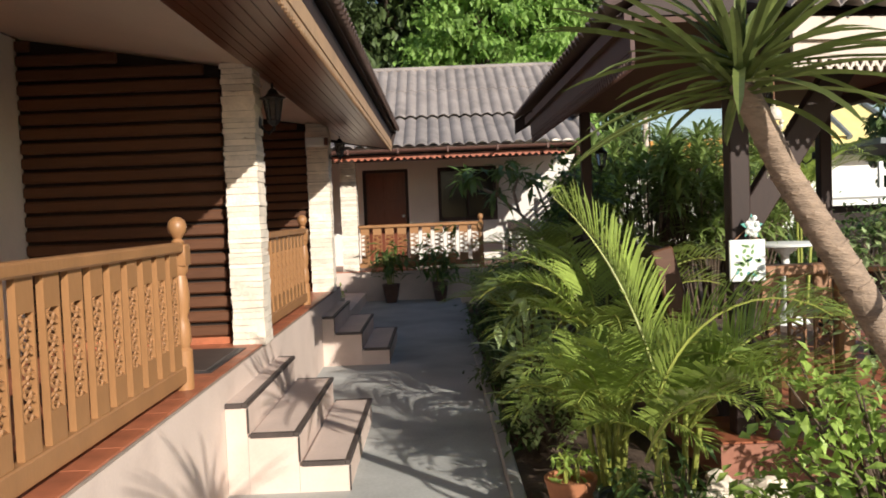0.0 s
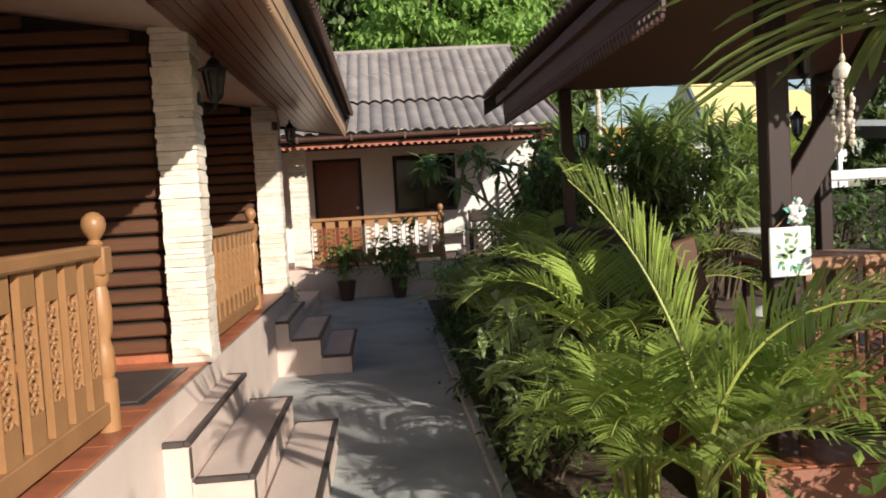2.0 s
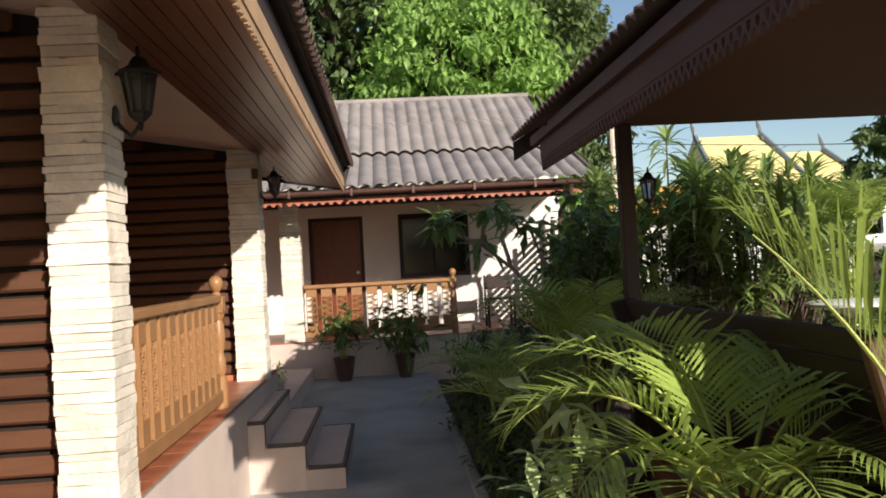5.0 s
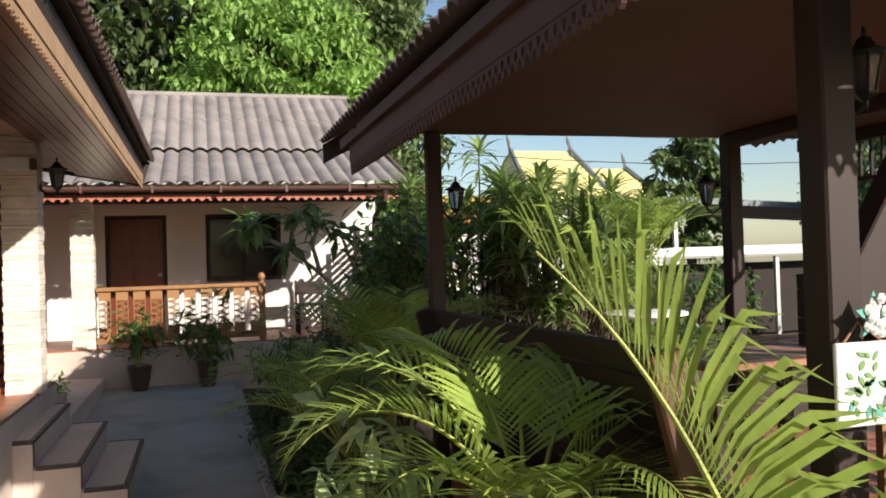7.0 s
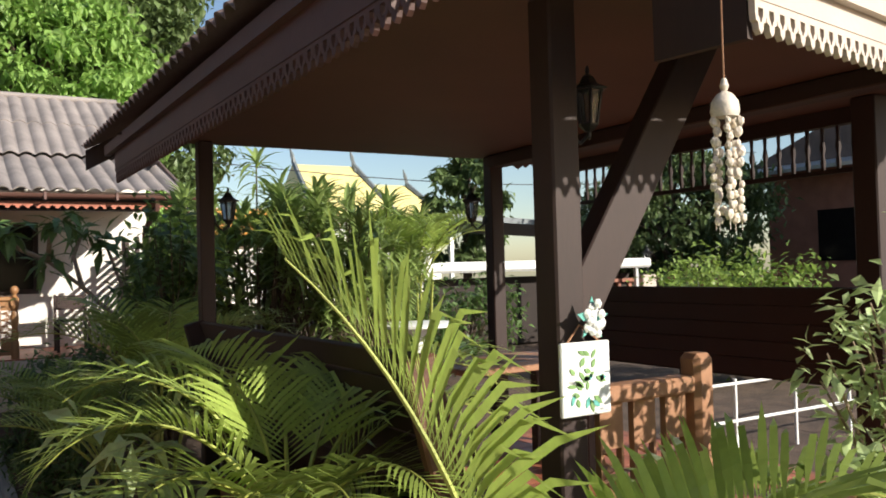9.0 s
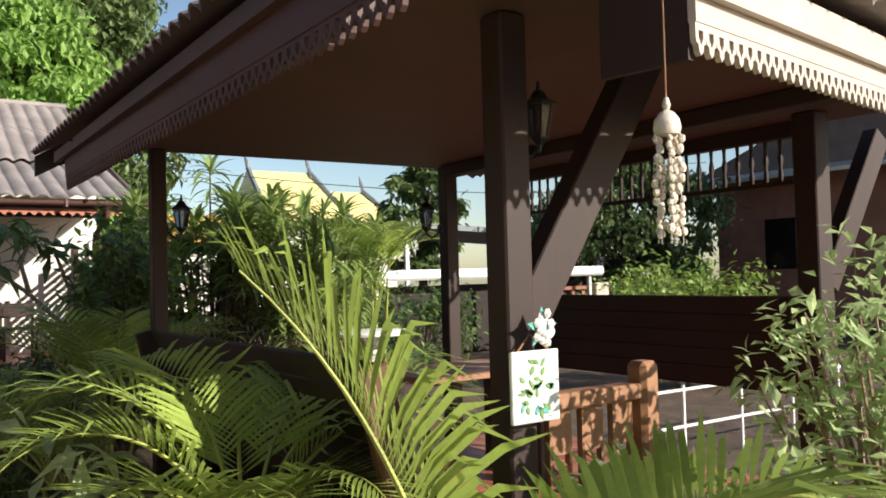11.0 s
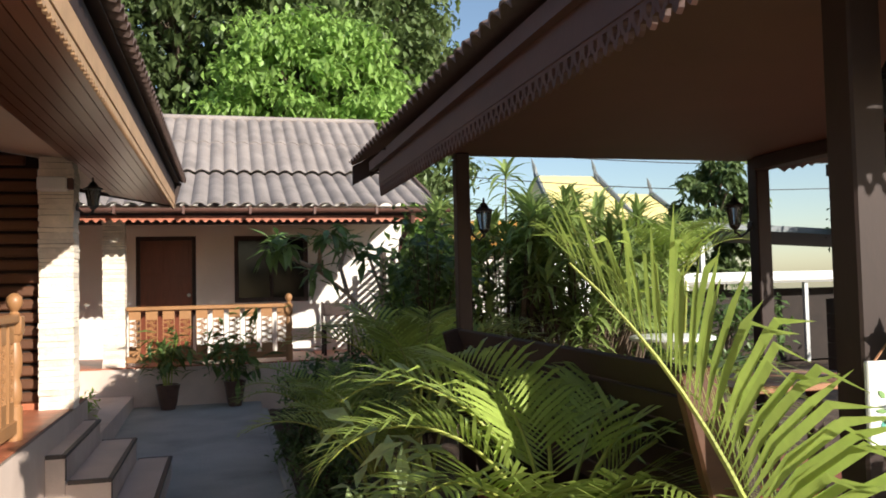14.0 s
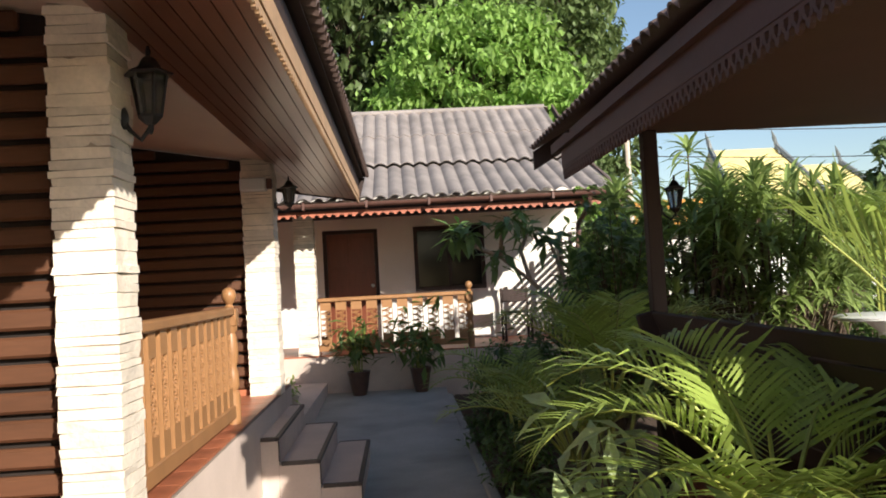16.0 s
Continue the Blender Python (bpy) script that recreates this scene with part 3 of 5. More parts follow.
def gable_wall():
    bm = bmesh.new()
    prism(bm, [(12.9, 3.3), (19.2, 3.3), (16.2, 4.55)], 0.1, Matrix(((0, 0, 1, 2.45), (1, 0, 0, 0), (0, 1, 0, 0), (0, 0, 0, 1))))
    tagged(finish("gable_far", bm, M_DARKWOOD), "dark wooden gable end", "gable", kind="structure")


gable_wall()
RX1 = 2.62
for nm, p0, p1, rows, ln in (("roof_upper_far", (-8, 16.2, 4.75), (-8, 13.75, 3.46), 2, RX1 - 0.1), ("roof_lower_far", (-8, 13.8, 3.43), (-8, 11.98, 2.78), 1, RX1 + 0.1)):
    p0, p1 = Vector(p0), Vector(p1)
    tagged(wavy_sheet(nm, p0, (1, 0, 0), p1 - p0, 8 + ln, (p1 - p0).length, M_ROOF, pitch=0.205, amp=0.028, rows=rows, overlap=0.016), "weathered grey-brown corrugated roof tiles", "roof", kind="structure")
p0, p1 = Vector((-8, 16.2, 4.75)), Vector((-8, 19.8, 3.0))
tagged(wavy_sheet("roof_back_far", p0, (1, 0, 0), p1 - p0, 8 + RX1, (p1 - p0).length, M_ROOF, pitch=0.205, amp=0.028, rows=2), "weathered grey-brown corrugated roof tiles", "roof", kind="structure")
tagged(finish("ridge_cap", tube(bmesh.new(), [(-8, 16.2, 4.76), (RX1 - 0.08, 16.2, 4.76)], 0.055, 10), M_ROOF, smooth=True), "rounded ridge tiles", "ridge", kind="structure")
b_ = bmesh.new()
pts = [(12.0, 2.70), (13.78, 3.36), (16.2, 4.68), (16.2, 4.80), (13.78, 3.47), (12.0, 2.80)]
prism(b_, pts, 0.03, Matrix(((0, 0, 1, RX1 + 0.06), (1, 0, 0, 0), (0, 1, 0, 0), (0, 0, 0, 1))))
tagged(finish("barge_board_far", b_, M_ROOFDK), "weathered roof edge board", "roof edge", kind="structure")
gut = empty("gutter", (0, 11.93, 2.70))
b_ = bmesh.new()
prof = [(0.06 * math.cos(a), 0.06 * math.sin(a)) for a in [math.pi + math.pi * k / 8 for k in range(9)]]
prof += [(x * 0.88, y * 0.88) for x, y in prof[::-1]]
prism(b_, prof, RX1 + 0.2 + 8, Matrix(((0, 0, 1, -8), (1, 0, 0, 0), (0, 1, 0, 0.03), (0, 0, 0, 1))))
part("trough", b_, M_GUTTER, gut, smooth=True)
for i in range(8):
    part("bracket", bx(-3.2 + i * 0.83, -3.17 + i * 0.83, -0.07, 0.08, -0.045, 0.05), M_GUTTER, gut)
part("downpipe", tube(bmesh.new(), [(2.3, 0, -0.03), (2.3, 0.04, -0.15), (2.3, 0.8, -0.35), (2.3, 0.9, -0.6), (2.3, 0.9, -2.0)], 0.035, 8), M_GUTTER, gut, smooth=True)
tagged(gut, "brown rain gutter under the tiled eave", "gutter", kind="structure")
tagged(finish("beam_far", bx(-8, 2.6, 12.06, 12.09, 2.60, 2.74), M_DARKWOOD), "dark fascia board under the gutter", "fascia", kind="structure")
b_ = scallop_strip(10.5, 0.09, 0.11, hole=False)
bmesh.ops.transform(b_, matrix=Matrix(((1, 0, 0, -8), (0, 0, -1, 12.055), (0, 1, 0, 2.645), (0, 0, 0, 1))), verts=b_.verts)
tagged(finish("scallop_trim", b_, M_REDTRIM), "red-brown scalloped eave trim", "trim", kind="structure")
tagged(finish("ceiling_far", bx(-8, 2.55, 12.1, 14.6, 2.75, 2.78), M_CEIL), "cream porch ceiling", "ceiling", kind="structure")
tagged(finish("beam_porch_far", bx(-8, 2.5, 12.85, 13.05, 2.60, 2.748), M_DARKWOOD), "dark porch beam", "beam", kind="structure")

# ---- pavilion ----
GZ = 0.25
PCX0, PCX1, PCY0, PCY1, PCZ = 1.0, 4.9, 2.45, 7.1, 2.60
tagged(finish("floor_pavilion", bx(1.5, 4.9, 2.75, 6.75, -0.1, GZ - 0.012), M_BRICKWALL), "raised red-brown pavilion base", "floor", kind="structure")
tagged(finish("ceiling_pavilion", bx(PCX0, PCX1, PCY0, 6.62, PCZ, PCZ + 0.03), M_PAVCEIL), "plain brown pavilion ceiling", "ceiling", kind="structure")


def pav_post(x, y, w=0.15, z0=0.0, label="dark brown square timber pavilion post"):
    e = empty("pavilion_post", (x, y, z0))
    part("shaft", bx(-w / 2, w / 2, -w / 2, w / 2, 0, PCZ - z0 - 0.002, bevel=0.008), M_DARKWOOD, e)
    return tagged(e, label, "post", "pavilion posts", kind="structure")


near_post = pav_post(1.71, 2.98, 0.12)
pav_post(1.45, 6.50, 0.10)
pav_post(3.87, 6.50, 0.12)
pav_post(4.50, 3.56, 0.15)


def brace(x0, z0, x1, z1, y):
    e = empty("post_brace", (x0, y, z0))
    dx, dz = x1 - x0, z1 - z0
    L_ = math.hypot(dx, dz)
    b = bx(-0.095, 0.065, -0.05, 0.05, 0, L_, bevel=0.006, m=Matrix.Rotation(math.atan2(dx, dz), 4, "Y"))
    part("timber", b, M_DARKWOOD, e)
    return tagged(e, "slanting dark timber brace", "brace", kind="structure")


brace(1.76, 1.48, 2.47, 2.58, 2.98)
brace(4.60, 1.55, 5.25, 2.50, 3.56)
rb = empty("pavilion_roof", (2.9, 4.6, 2.6))
tagged(rb, "brown corrugated pavilion roof with carved eaves", "roof", kind="structure")
rm = Matrix.Translation((-2.9, -4.6, -2.6))


def rpart(name, bm, material, label=""):
    bmesh.ops.transform(bm, matrix=rm, verts=bm.verts)
    return part(name, bm, material, rb, label)


rpart("left_fascia", bx(0.975, 0.998, PCY0, PCY1 + 0.05, 2.455, 2.62), M_PAVTRIM)
rpart("left_batten", bx(0.935, 0.973, PCY0 - 0.05, PCY1 + 0.25, 2.585, 2.66), M_PAVTRIM)
b_ = scallop_strip(PCY1 - PCY0 + 0.05, 0.10, 0.07)
bmesh.ops.transform(b_, matrix=Matrix(((0, 0, 1, 0.98), (1, 0, 0, PCY0), (0, 1, 0, 2.462), (0, 0, 0, 1))), verts=b_.verts)
rpart("left_fretwork", b_, M_PAVTRIM, "pierced brown eave fretwork")
for nm, x0, x1 in (("left_slope", 0.86, 2.95), ("right_slope", 5.04, 2.95)):
    p0, p1 = Vector((x1, PCY0 - 0.05, 3.85)), Vector((x0, PCY0 - 0.05, 2.685))
    o = wavy_sheet(nm, p0 - Vector((2.9, 4.6, 2.6)), (0, 1, 0), p1 - p0, PCY1 - PCY0 + 0.75, (p1 - p0).length, M_ROOFDK, rows=3, parent=rb, overlap=0.03)
b_ = bmesh.new()
prism(b_, [(0.9, 2.64), (5.0, 2.64), (2.95, 3.82)], 0.03, Matrix.Translation((0, PCY0 + 0.03, 0)) @ Matrix.Rotation(math.pi / 2, 4, "X"))
rpart("near_gable", b_, M_DARKWOOD)
b_ = bmesh.new()
prism(b_, [(0.9, 2.64), (5.0, 2.64), (2.95, 3.82)], 0.03, Matrix.Translation((0, 6.66, 0)) @ Matrix.Rotation(math.pi / 2, 4, "X"))
rpart("far_gable", b_, M_DARKWOOD)
b_ = bmesh.new()
prism(b_, [(0.86, 2.52), (2.95, 3.70), (2.95, 3.86), (0.86, 2.68)], 0.03, Matrix.Translation((0, PCY1 + 0.66, 0)) @ Matrix.Rotation(math.pi / 2, 4, "X"))
rpart("barge_board", b_, M_DARKWOOD)
# sunlit front canopy
FX0, FX1, FYY = 1.70, 4.9, 2.13
can = empty("front_canopy", (FX0, FYY, 2.40), (0, 0, 9.0))
tagged(can, "small front canopy with pale fascia and pierced fretwork", "canopy", kind="structure")
cm = Matrix.Translation((-FX0, -FYY, -2.45))


def cpart(name, bm, material, label=""):
    bmesh.ops.transform(bm, matrix=cm, verts=bm.verts)
    return part(name, bm, material, can, label)


cpart("fascia_lower", bx(FX0, FX1, FYY, FYY + 0.025, 2.40, 2.475), M_CREAMTRIM)
cpart("fascia_upper", bx(FX0 - 0.02, FX1, FYY - 0.03, FYY - 0.002, 2.47, 2.58), M_CREAMTRIM)
b_ = scallop_strip(FX1 - FX0, 0.09, 0.056)
bmesh.ops.transform(b_, matrix=Matrix(((1, 0, 0, FX0), (0, 0, 1, FYY + 0.003), (0, 1, 0, 2.40), (0, 0, 0, 1))), verts=b_.verts)
cpart("fretwork", b_, M_CREAMTRIM, "pale pierced fretwork")
cpart("side_board", bx(FX0, FX0 + 0.025, FYY + 0.027, PCY0 - 0.002, 2.30, 2.60), M_DARKWOOD)
cpart("soffit", bx(FX0, FX1, FYY + 0.026, PCY0 - 0.002, 2.585, 2.60), M_DARKWOOD)
p0, p1 = Vector((1.62, PCY0 - 0.055, 2.76)), Vector((1.62, FYY - 0.12, 2.62))
wavy_sheet("canopy_sheet", p0 - Vector((FX0, FYY, 2.45)), (1, 0, 0), p1 - p0, FX1 - FX0 + 0.1, (p1 - p0).length, M_ROOF, parent=can)


# ---- plants ----
def frond_palm(name, base, stems, fronds, seed, label, stem_h=0.45, leaflet=0.30, pairs=26, category="palm", broad=1.0):
    """Clump of thin canes; each frond is (azimuth deg, length, rise deg, droop deg, start height)."""
    rng = np.random.default_rng(seed)
    e = empty(name, base)
    for i in range(stems):
        a = rng.uniform(0, 2 * math.pi)
        r = rng.uniform(0.02, 0.10)
        p0 = Vector((r * math.cos(a), r * math.sin(a), 0))
        p1 = Vector((2.2 * r * math.cos(a), 2.2 * r * math.sin(a), stem_h * rng.uniform(0.7, 1.2)))
        bm = tube(bmesh.new(), [p0, p0.lerp(p1, 0.5), p1], [0.02, 0.017, 0.014], 7)
        part("cane", bm, M_PALMSTEM, e, smooth=True)
    for az, ln, rise, droop, h in fronds:
        a = radians(az)
        b = (0.06 * math.cos(a), 0.06 * math.sin(a), h)
        pts, V, F = palm_frond(rng, b, a + rng.normal(0, 0.05), ln, radians(rise), radians(droop), leaflet * min(1.15, ln / 1.1), pairs, rng.normal(0, 0.25), broad)
        bm = tube(bmesh.new(), pts, [0.013 * (1 - 0.82 * i / (len(pts) - 1)) for i in range(len(pts))], 5)
        st = part("rachis", bm, M_PALMSTEM, e, smooth=True)
        mesh_np("foliage", V, F, M_PALM, st)
    return tagged(e, label, category, "garden palms")


rp = np.random.default_rng(11)
frA = [(150, 0.70, 68, 95, 0.40), (110, 0.75, 70, 95, 0.42), (60, 0.80, 68, 100, 0.42), (15, 0.90, 68, 120, 0.45), (-10, 0.90, 68, 120, 0.45), (-40, 0.85, 66, 105, 0.42), (-75, 0.80, 66, 100, 0.40),
       (-120, 0.78, 68, 100, 0.40), (168, 0.66, 56, 110, 0.38), (200, 0.66, 56, 110, 0.36), (80, 0.7, 52, 100, 0.36), (35, 0.75, 50, 100, 0.36), (-20, 0.75, 48, 100, 0.34), (250, 0.70, 64, 100, 0.36),
       (-95, 0.80, 76, 90, 0.42), (-150, 0.72, 70, 100, 0.40), (130, 0.68, 48, 95, 0.34), (-55, 0.66, 42, 95, 0.32)]
frond_palm("areca_palm", (0.84, 2.62, 0.02), 12, frA, 21, "bright green areca palm clump with yellowish canes", 0.55, 0.34, 34, broad=0.72)
# tall frond leaning over the path side of the post
frond_palm("areca_palm", (1.12, 2.30, 0.02), 4, [(154, 1.28, 77, 36, 0.55), (40, 0.9, 52, 100, 0.42), (-14, 0.95, 64, 80, 0.5), (-40, 0.9, 52, 95, 0.45), (-70, 0.8, 60, 80, 0.4), (75, 0.9, 55, 95, 0.4), (200, 0.55, 55, 90, 0.3)], 24, "bright green areca palm with one tall leaning frond", 0.55, 0.50, 60, broad=0.52)
frond_palm("areca_palm", (0.84, 1.98, 0.02), 3, [(-14, 1.22, 80, 125, 0.50), (-60, 0.8, 66, 110, 0.40), (30, 0.85, 60, 110, 0.38)], 29, "young areca palm with yellow-green fronds arching over the pots", 0.5, 0.36, 40, broad=0.75)
frB = [(178, 1.05, 62, 115, 0.45), (150, 1.1, 66, 110, 0.5), (205, 1.0, 52, 110, 0.4), (230, 0.95, 48, 105, 0.4), (265, 0.85, 52, 100, 0.4), (300, 0.9, 54, 105, 0.4), (335, 1.05, 58, 110, 0.45), (5, 1.2, 60, 110, 0.5), (35, 1.1, 64, 105, 0.5), (75, 1.0, 66, 100, 0.45),
       (110, 1.1, 70, 110, 0.5), (190, 0.75, 25, 80, 0.3), (245, 0.75, 22, 80, 0.25), (285, 0.75, 25, 80, 0.25), (320, 0.8, 25, 80, 0.3), (20, 0.9, 30, 80, 0.3), (350, 0.8, 40, 90, 0.3)]
frB = [(a, ln * 1.08, r + 6, d + 8, h + 0.14) for a, ln, r, d, h in frB]
frond_palm("areca_palm", (1.10, 4.00, 0.02), 7, frB, 22, "low arching areca palm in the planted bed", 0.5, 0.34, 34, broad=0.75)
frC = [(az, 0.85 + 0.25 * rp.random(), 45 + 30 * rp.random(), 90, 0.35) for az in range(0, 360, 30)]
frond_palm("areca_palm", (0.85, 6.6, 0.02), 5, frC, 23, "shaded dark green palm beside the path", 0.4, 0.28, 24)
frond_palm("areca_palm", (1.35, 7.6, 0.02), 5, [(a, l * 1.25, r + 8, d, h + 0.3) for a, l, r, d, h in frC], 25, "shaded dark green palm beside the path", 0.6, 0.30, 24)
frond_palm("areca_palm", (0.75, 8.6, 0.02), 5, [(a + 13, l, r, d, h) for a, l, r, d, h in frC], 27, "shaded dark green palm beside the path", 0.4, 0.26, 24)


def shrub(name, base, radii, n_stem, n_leaf, leaf, material, seed, label, height=None, width=0.42, droop=0.4, bark=M_BARKDK, group="", category="shrub", clump=9, zlow=0.15):
    """Branching stems with leaves gathered in clumps, ragged outline."""
    rng = np.random.default_rng(seed)
    e = empty(name, base)
    cl = []
    stem = bmesh.new()
    rx, ry, rz = radii
    for i in range(n_stem):
        a = rng.uniform(0, 2 * math.pi)
        r = math.sqrt(rng.uniform(0.02, 1))
        zz = rng.uniform(zlow, 1.0)
        env = math.sqrt(max(0.1, 1 - (zz - 0.55) ** 2 * 3.2))
        tip = Vector((rx * r * env * math.cos(a), ry * r * env * math.sin(a), 2 * rz * zz * rng.uniform(0.9, 1.08)))
        mid = Vector((tip.x * 0.35 + rng.normal(0, 0.03), tip.y * 0.35 + rng.normal(0, 0.03), tip.z * 0.55))
        tube(stem, [(rng.normal(0, 0.03), rng.normal(0, 0.03), 0), mid, tip], [0.012 + rz * 0.008, 0.008 + rz * 0.004, 0.003], 5)
        cl.append(tip)
        cl.append(mid.lerp(tip, 0.65))
    part("stem", stem, bark, e, smooth=True)
    per = max(1, n_leaf // len(cl))
    V, F = leaf_cloud([tuple(c) for c in cl], leaf, rng, spread=leaf * 0.7, droop=droop, width=width, per=per)
    mesh_np("foliage", V, F, material, e)
    return tagged(e, label, category, group)


def lance_shrub(base, height, spread, canes, seed):
    """Tall canes, each ending in spiralled tufts of long arching blades."""
    rng = np.random.default_rng(seed)
    e = empty("broadleaf_shrub", base)
    bm = bmesh.new()
    V, F = [], []
    for i in range(canes):
        a, r = rng.uniform(0, 2 * math.pi), spread * math.sqrt(rng.uniform(0, 1))
        tip = np.array((r * math.cos(a), r * math.sin(a), height * rng.uniform(0.45, 0.92) * (1 - 0.25 * r / spread)))
        foot = tip * (0.35, 0.35, 0)
        tube(bm, [foot, foot * 0.4 + tip * (0.5, 0.5, 0.55), tip], [0.017, 0.014, 0.008], 6)
        for k in range(26):
            az, el = k * 2.4 + rng.normal(0, 0.2), rng.uniform(-0.35, 1.25)
            ln = rng.uniform(0.26, 0.46)
            w = ln * rng.uniform(0.055, 0.085)
            p = tip - np.array((0, 0, 0.30 * rng.random() * (1.25 - el) / 1.6))
            k0 = len(V)
            for j in range(5):
                d = np.array((math.cos(az) * math.cos(el), math.sin(az) * math.cos(el), math.sin(el)))
                sd = np.array((-math.sin(az), math.cos(az), 0.0))
                up_ = np.cross(d, sd)
                ww = w * (0.45, 1.0, 0.95, 0.6, 0.05)[j]
                V += [p + sd * ww + up_ * ww * 0.35, p, p - sd * ww + up_ * ww * 0.35]
                p = p + d * ln / 4
                el -= 0.26
            for j in range(4):
                q = k0 + 3 * j
                F += [(q, q + 1, q + 4, q + 3), (q + 1, q + 2, q + 5, q + 4)]
    part("stem", bm, M_BARKDK, e, smooth=True)
    mesh_np("foliage", V, F, M_LEAFMID, e)
    return tagged(e, "tall shrub with arching tufts of lance-shaped leaves", "shrub", "tall garden shrubs")


lance_shrub((3.05, 10.3, 0), 3.45, 1.0, 62, 31)
lance_shrub((4.55, 10.9, 0), 3.35, 1.1, 62, 32)
lance_shrub((3.75, 9.8, 0), 3.0, 0.9, 50, 33)
lance_shrub((2.45, 10.9, 0), 2.7, 0.7, 44, 30)
frD = [(az, 1.3 + 0.3 * rp.random(), 62 + 20 * rp.random(), 95, 1.5) for az in range(10, 370, 40)]
frond_palm("areca_palm", (5.30, 10.4, 0), 6, frD, 34, "tall palm behind the pavilion", 1.6, 0.40, 22)
shrub("dark_shrub", (1.72, 8.7, 0), (0.55, 0.6, 1.12), 50, 1300, 0.15, M_LEAF, 35, "dark green leafy shrub by the pavilion post", width=0.45, zlow=0.2)
shrub("dark_shrub", (2.1, 9.9, 0), (0.6, 0.6, 1.15), 50, 1300, 0.15, M_LEAFLT, 36, "leafy green shrub in front of the far bungalow", width=0.45, zlow=0.3)
shrub("dark_shrub", (1.05, 9.7, 0), (0.6, 0.8, 0.5), 40, 1200, 0.11, M_LEAF, 37, "low dark green shrub beside the path", width=0.4)
shrub("dark_shrub", (0.85, 10.9, 0), (0.5, 0.7, 0.42), 36, 1000, 0.10, M_LEAF, 38, "low dark green shrub beside the path", width=0.4)
shrub("dark_shrub", (1.9, 11.6, 0), (0.7, 0.6, 0.55), 40, 1200, 0.11, M_LEAF, 39, "low dark green shrub beside the far porch", width=0.4)
shrub("fern_clump", (0.60, 7.5, 0), (0.32, 0.5, 0.22), 30, 900, 0.10, M_LEAF, 40, "dark fern clump along the path edge", width=0.3)
shrub("fern_clump", (0.55, 5.6, 0), (0.28, 0.5, 0.20), 30, 900, 0.10, M_LEAF, 41, "dark fern clump along the path edge", width=0.3)
shrub("fern_clump", (0.55, 9.2, 0), (0.28, 0.6, 0.25), 30, 900, 0.10, M_LEAF, 42, "dark fern clump along the path edge", width=0.3)
shrub("fern_clump", (0.55, 3.9, 0), (0.24, 0.5, 0.17), 30, 800, 0.09, M_LEAF, 48, "dark fern clump along the path edge", width=0.3)
shrub("variegated_plant", (0.75, 5.0, 0.0), (0.25, 0.25, 0.42), 12, 90, 0.24, M_LEAFPALE, 43, "dieffenbachia-like plant with pale streaked leaves", width=0.3)
shrub("variegated_plant", (0.62, 4.75, 0.0), (0.25, 0.25, 0.40), 12, 90, 0.24, M_LEAFPALE, 44, "plant with pale streaked leaves", width=0.3)
shrub("white_flower_shrub", (0.62, 3.55, 0.0), (0.28, 0.22, 0.28), 24, 500, 0.06, M_LEAFPALE, 46, "low shrub with small pale leaves", width=0.5)
shrub("pale_bush", (2.64, 2.12, 0), (0.78, 0.40, 0.84), 95, 3600, 0.07, M_LEAFPALE, 45, "open twiggy bush with pale variegated leaves", width=0.45, bark=M_BARK, zlow=0.3)
shrub("bright_bush", (1.62, 1.12, 0), (0.62, 0.38, 0.48), 70, 1900, 0.075, M_LEAFLT, 47, "bright lime-green leafy bush in full sun", width=0.5)
shrub("bright_bush", (1.15, 0.95, 0), (0.30, 0.25, 0.30), 30, 500, 0.075, M_LEAFLT, 49, "small bright green bush in the bed", width=0.4)
shrub("spiky_plant", (0.95, 1.75, 0), (0.2, 0.2, 0.22), 20, 240, 0.12, M_LEAF, 50, "small dark spiky ground plant", width=0.16)


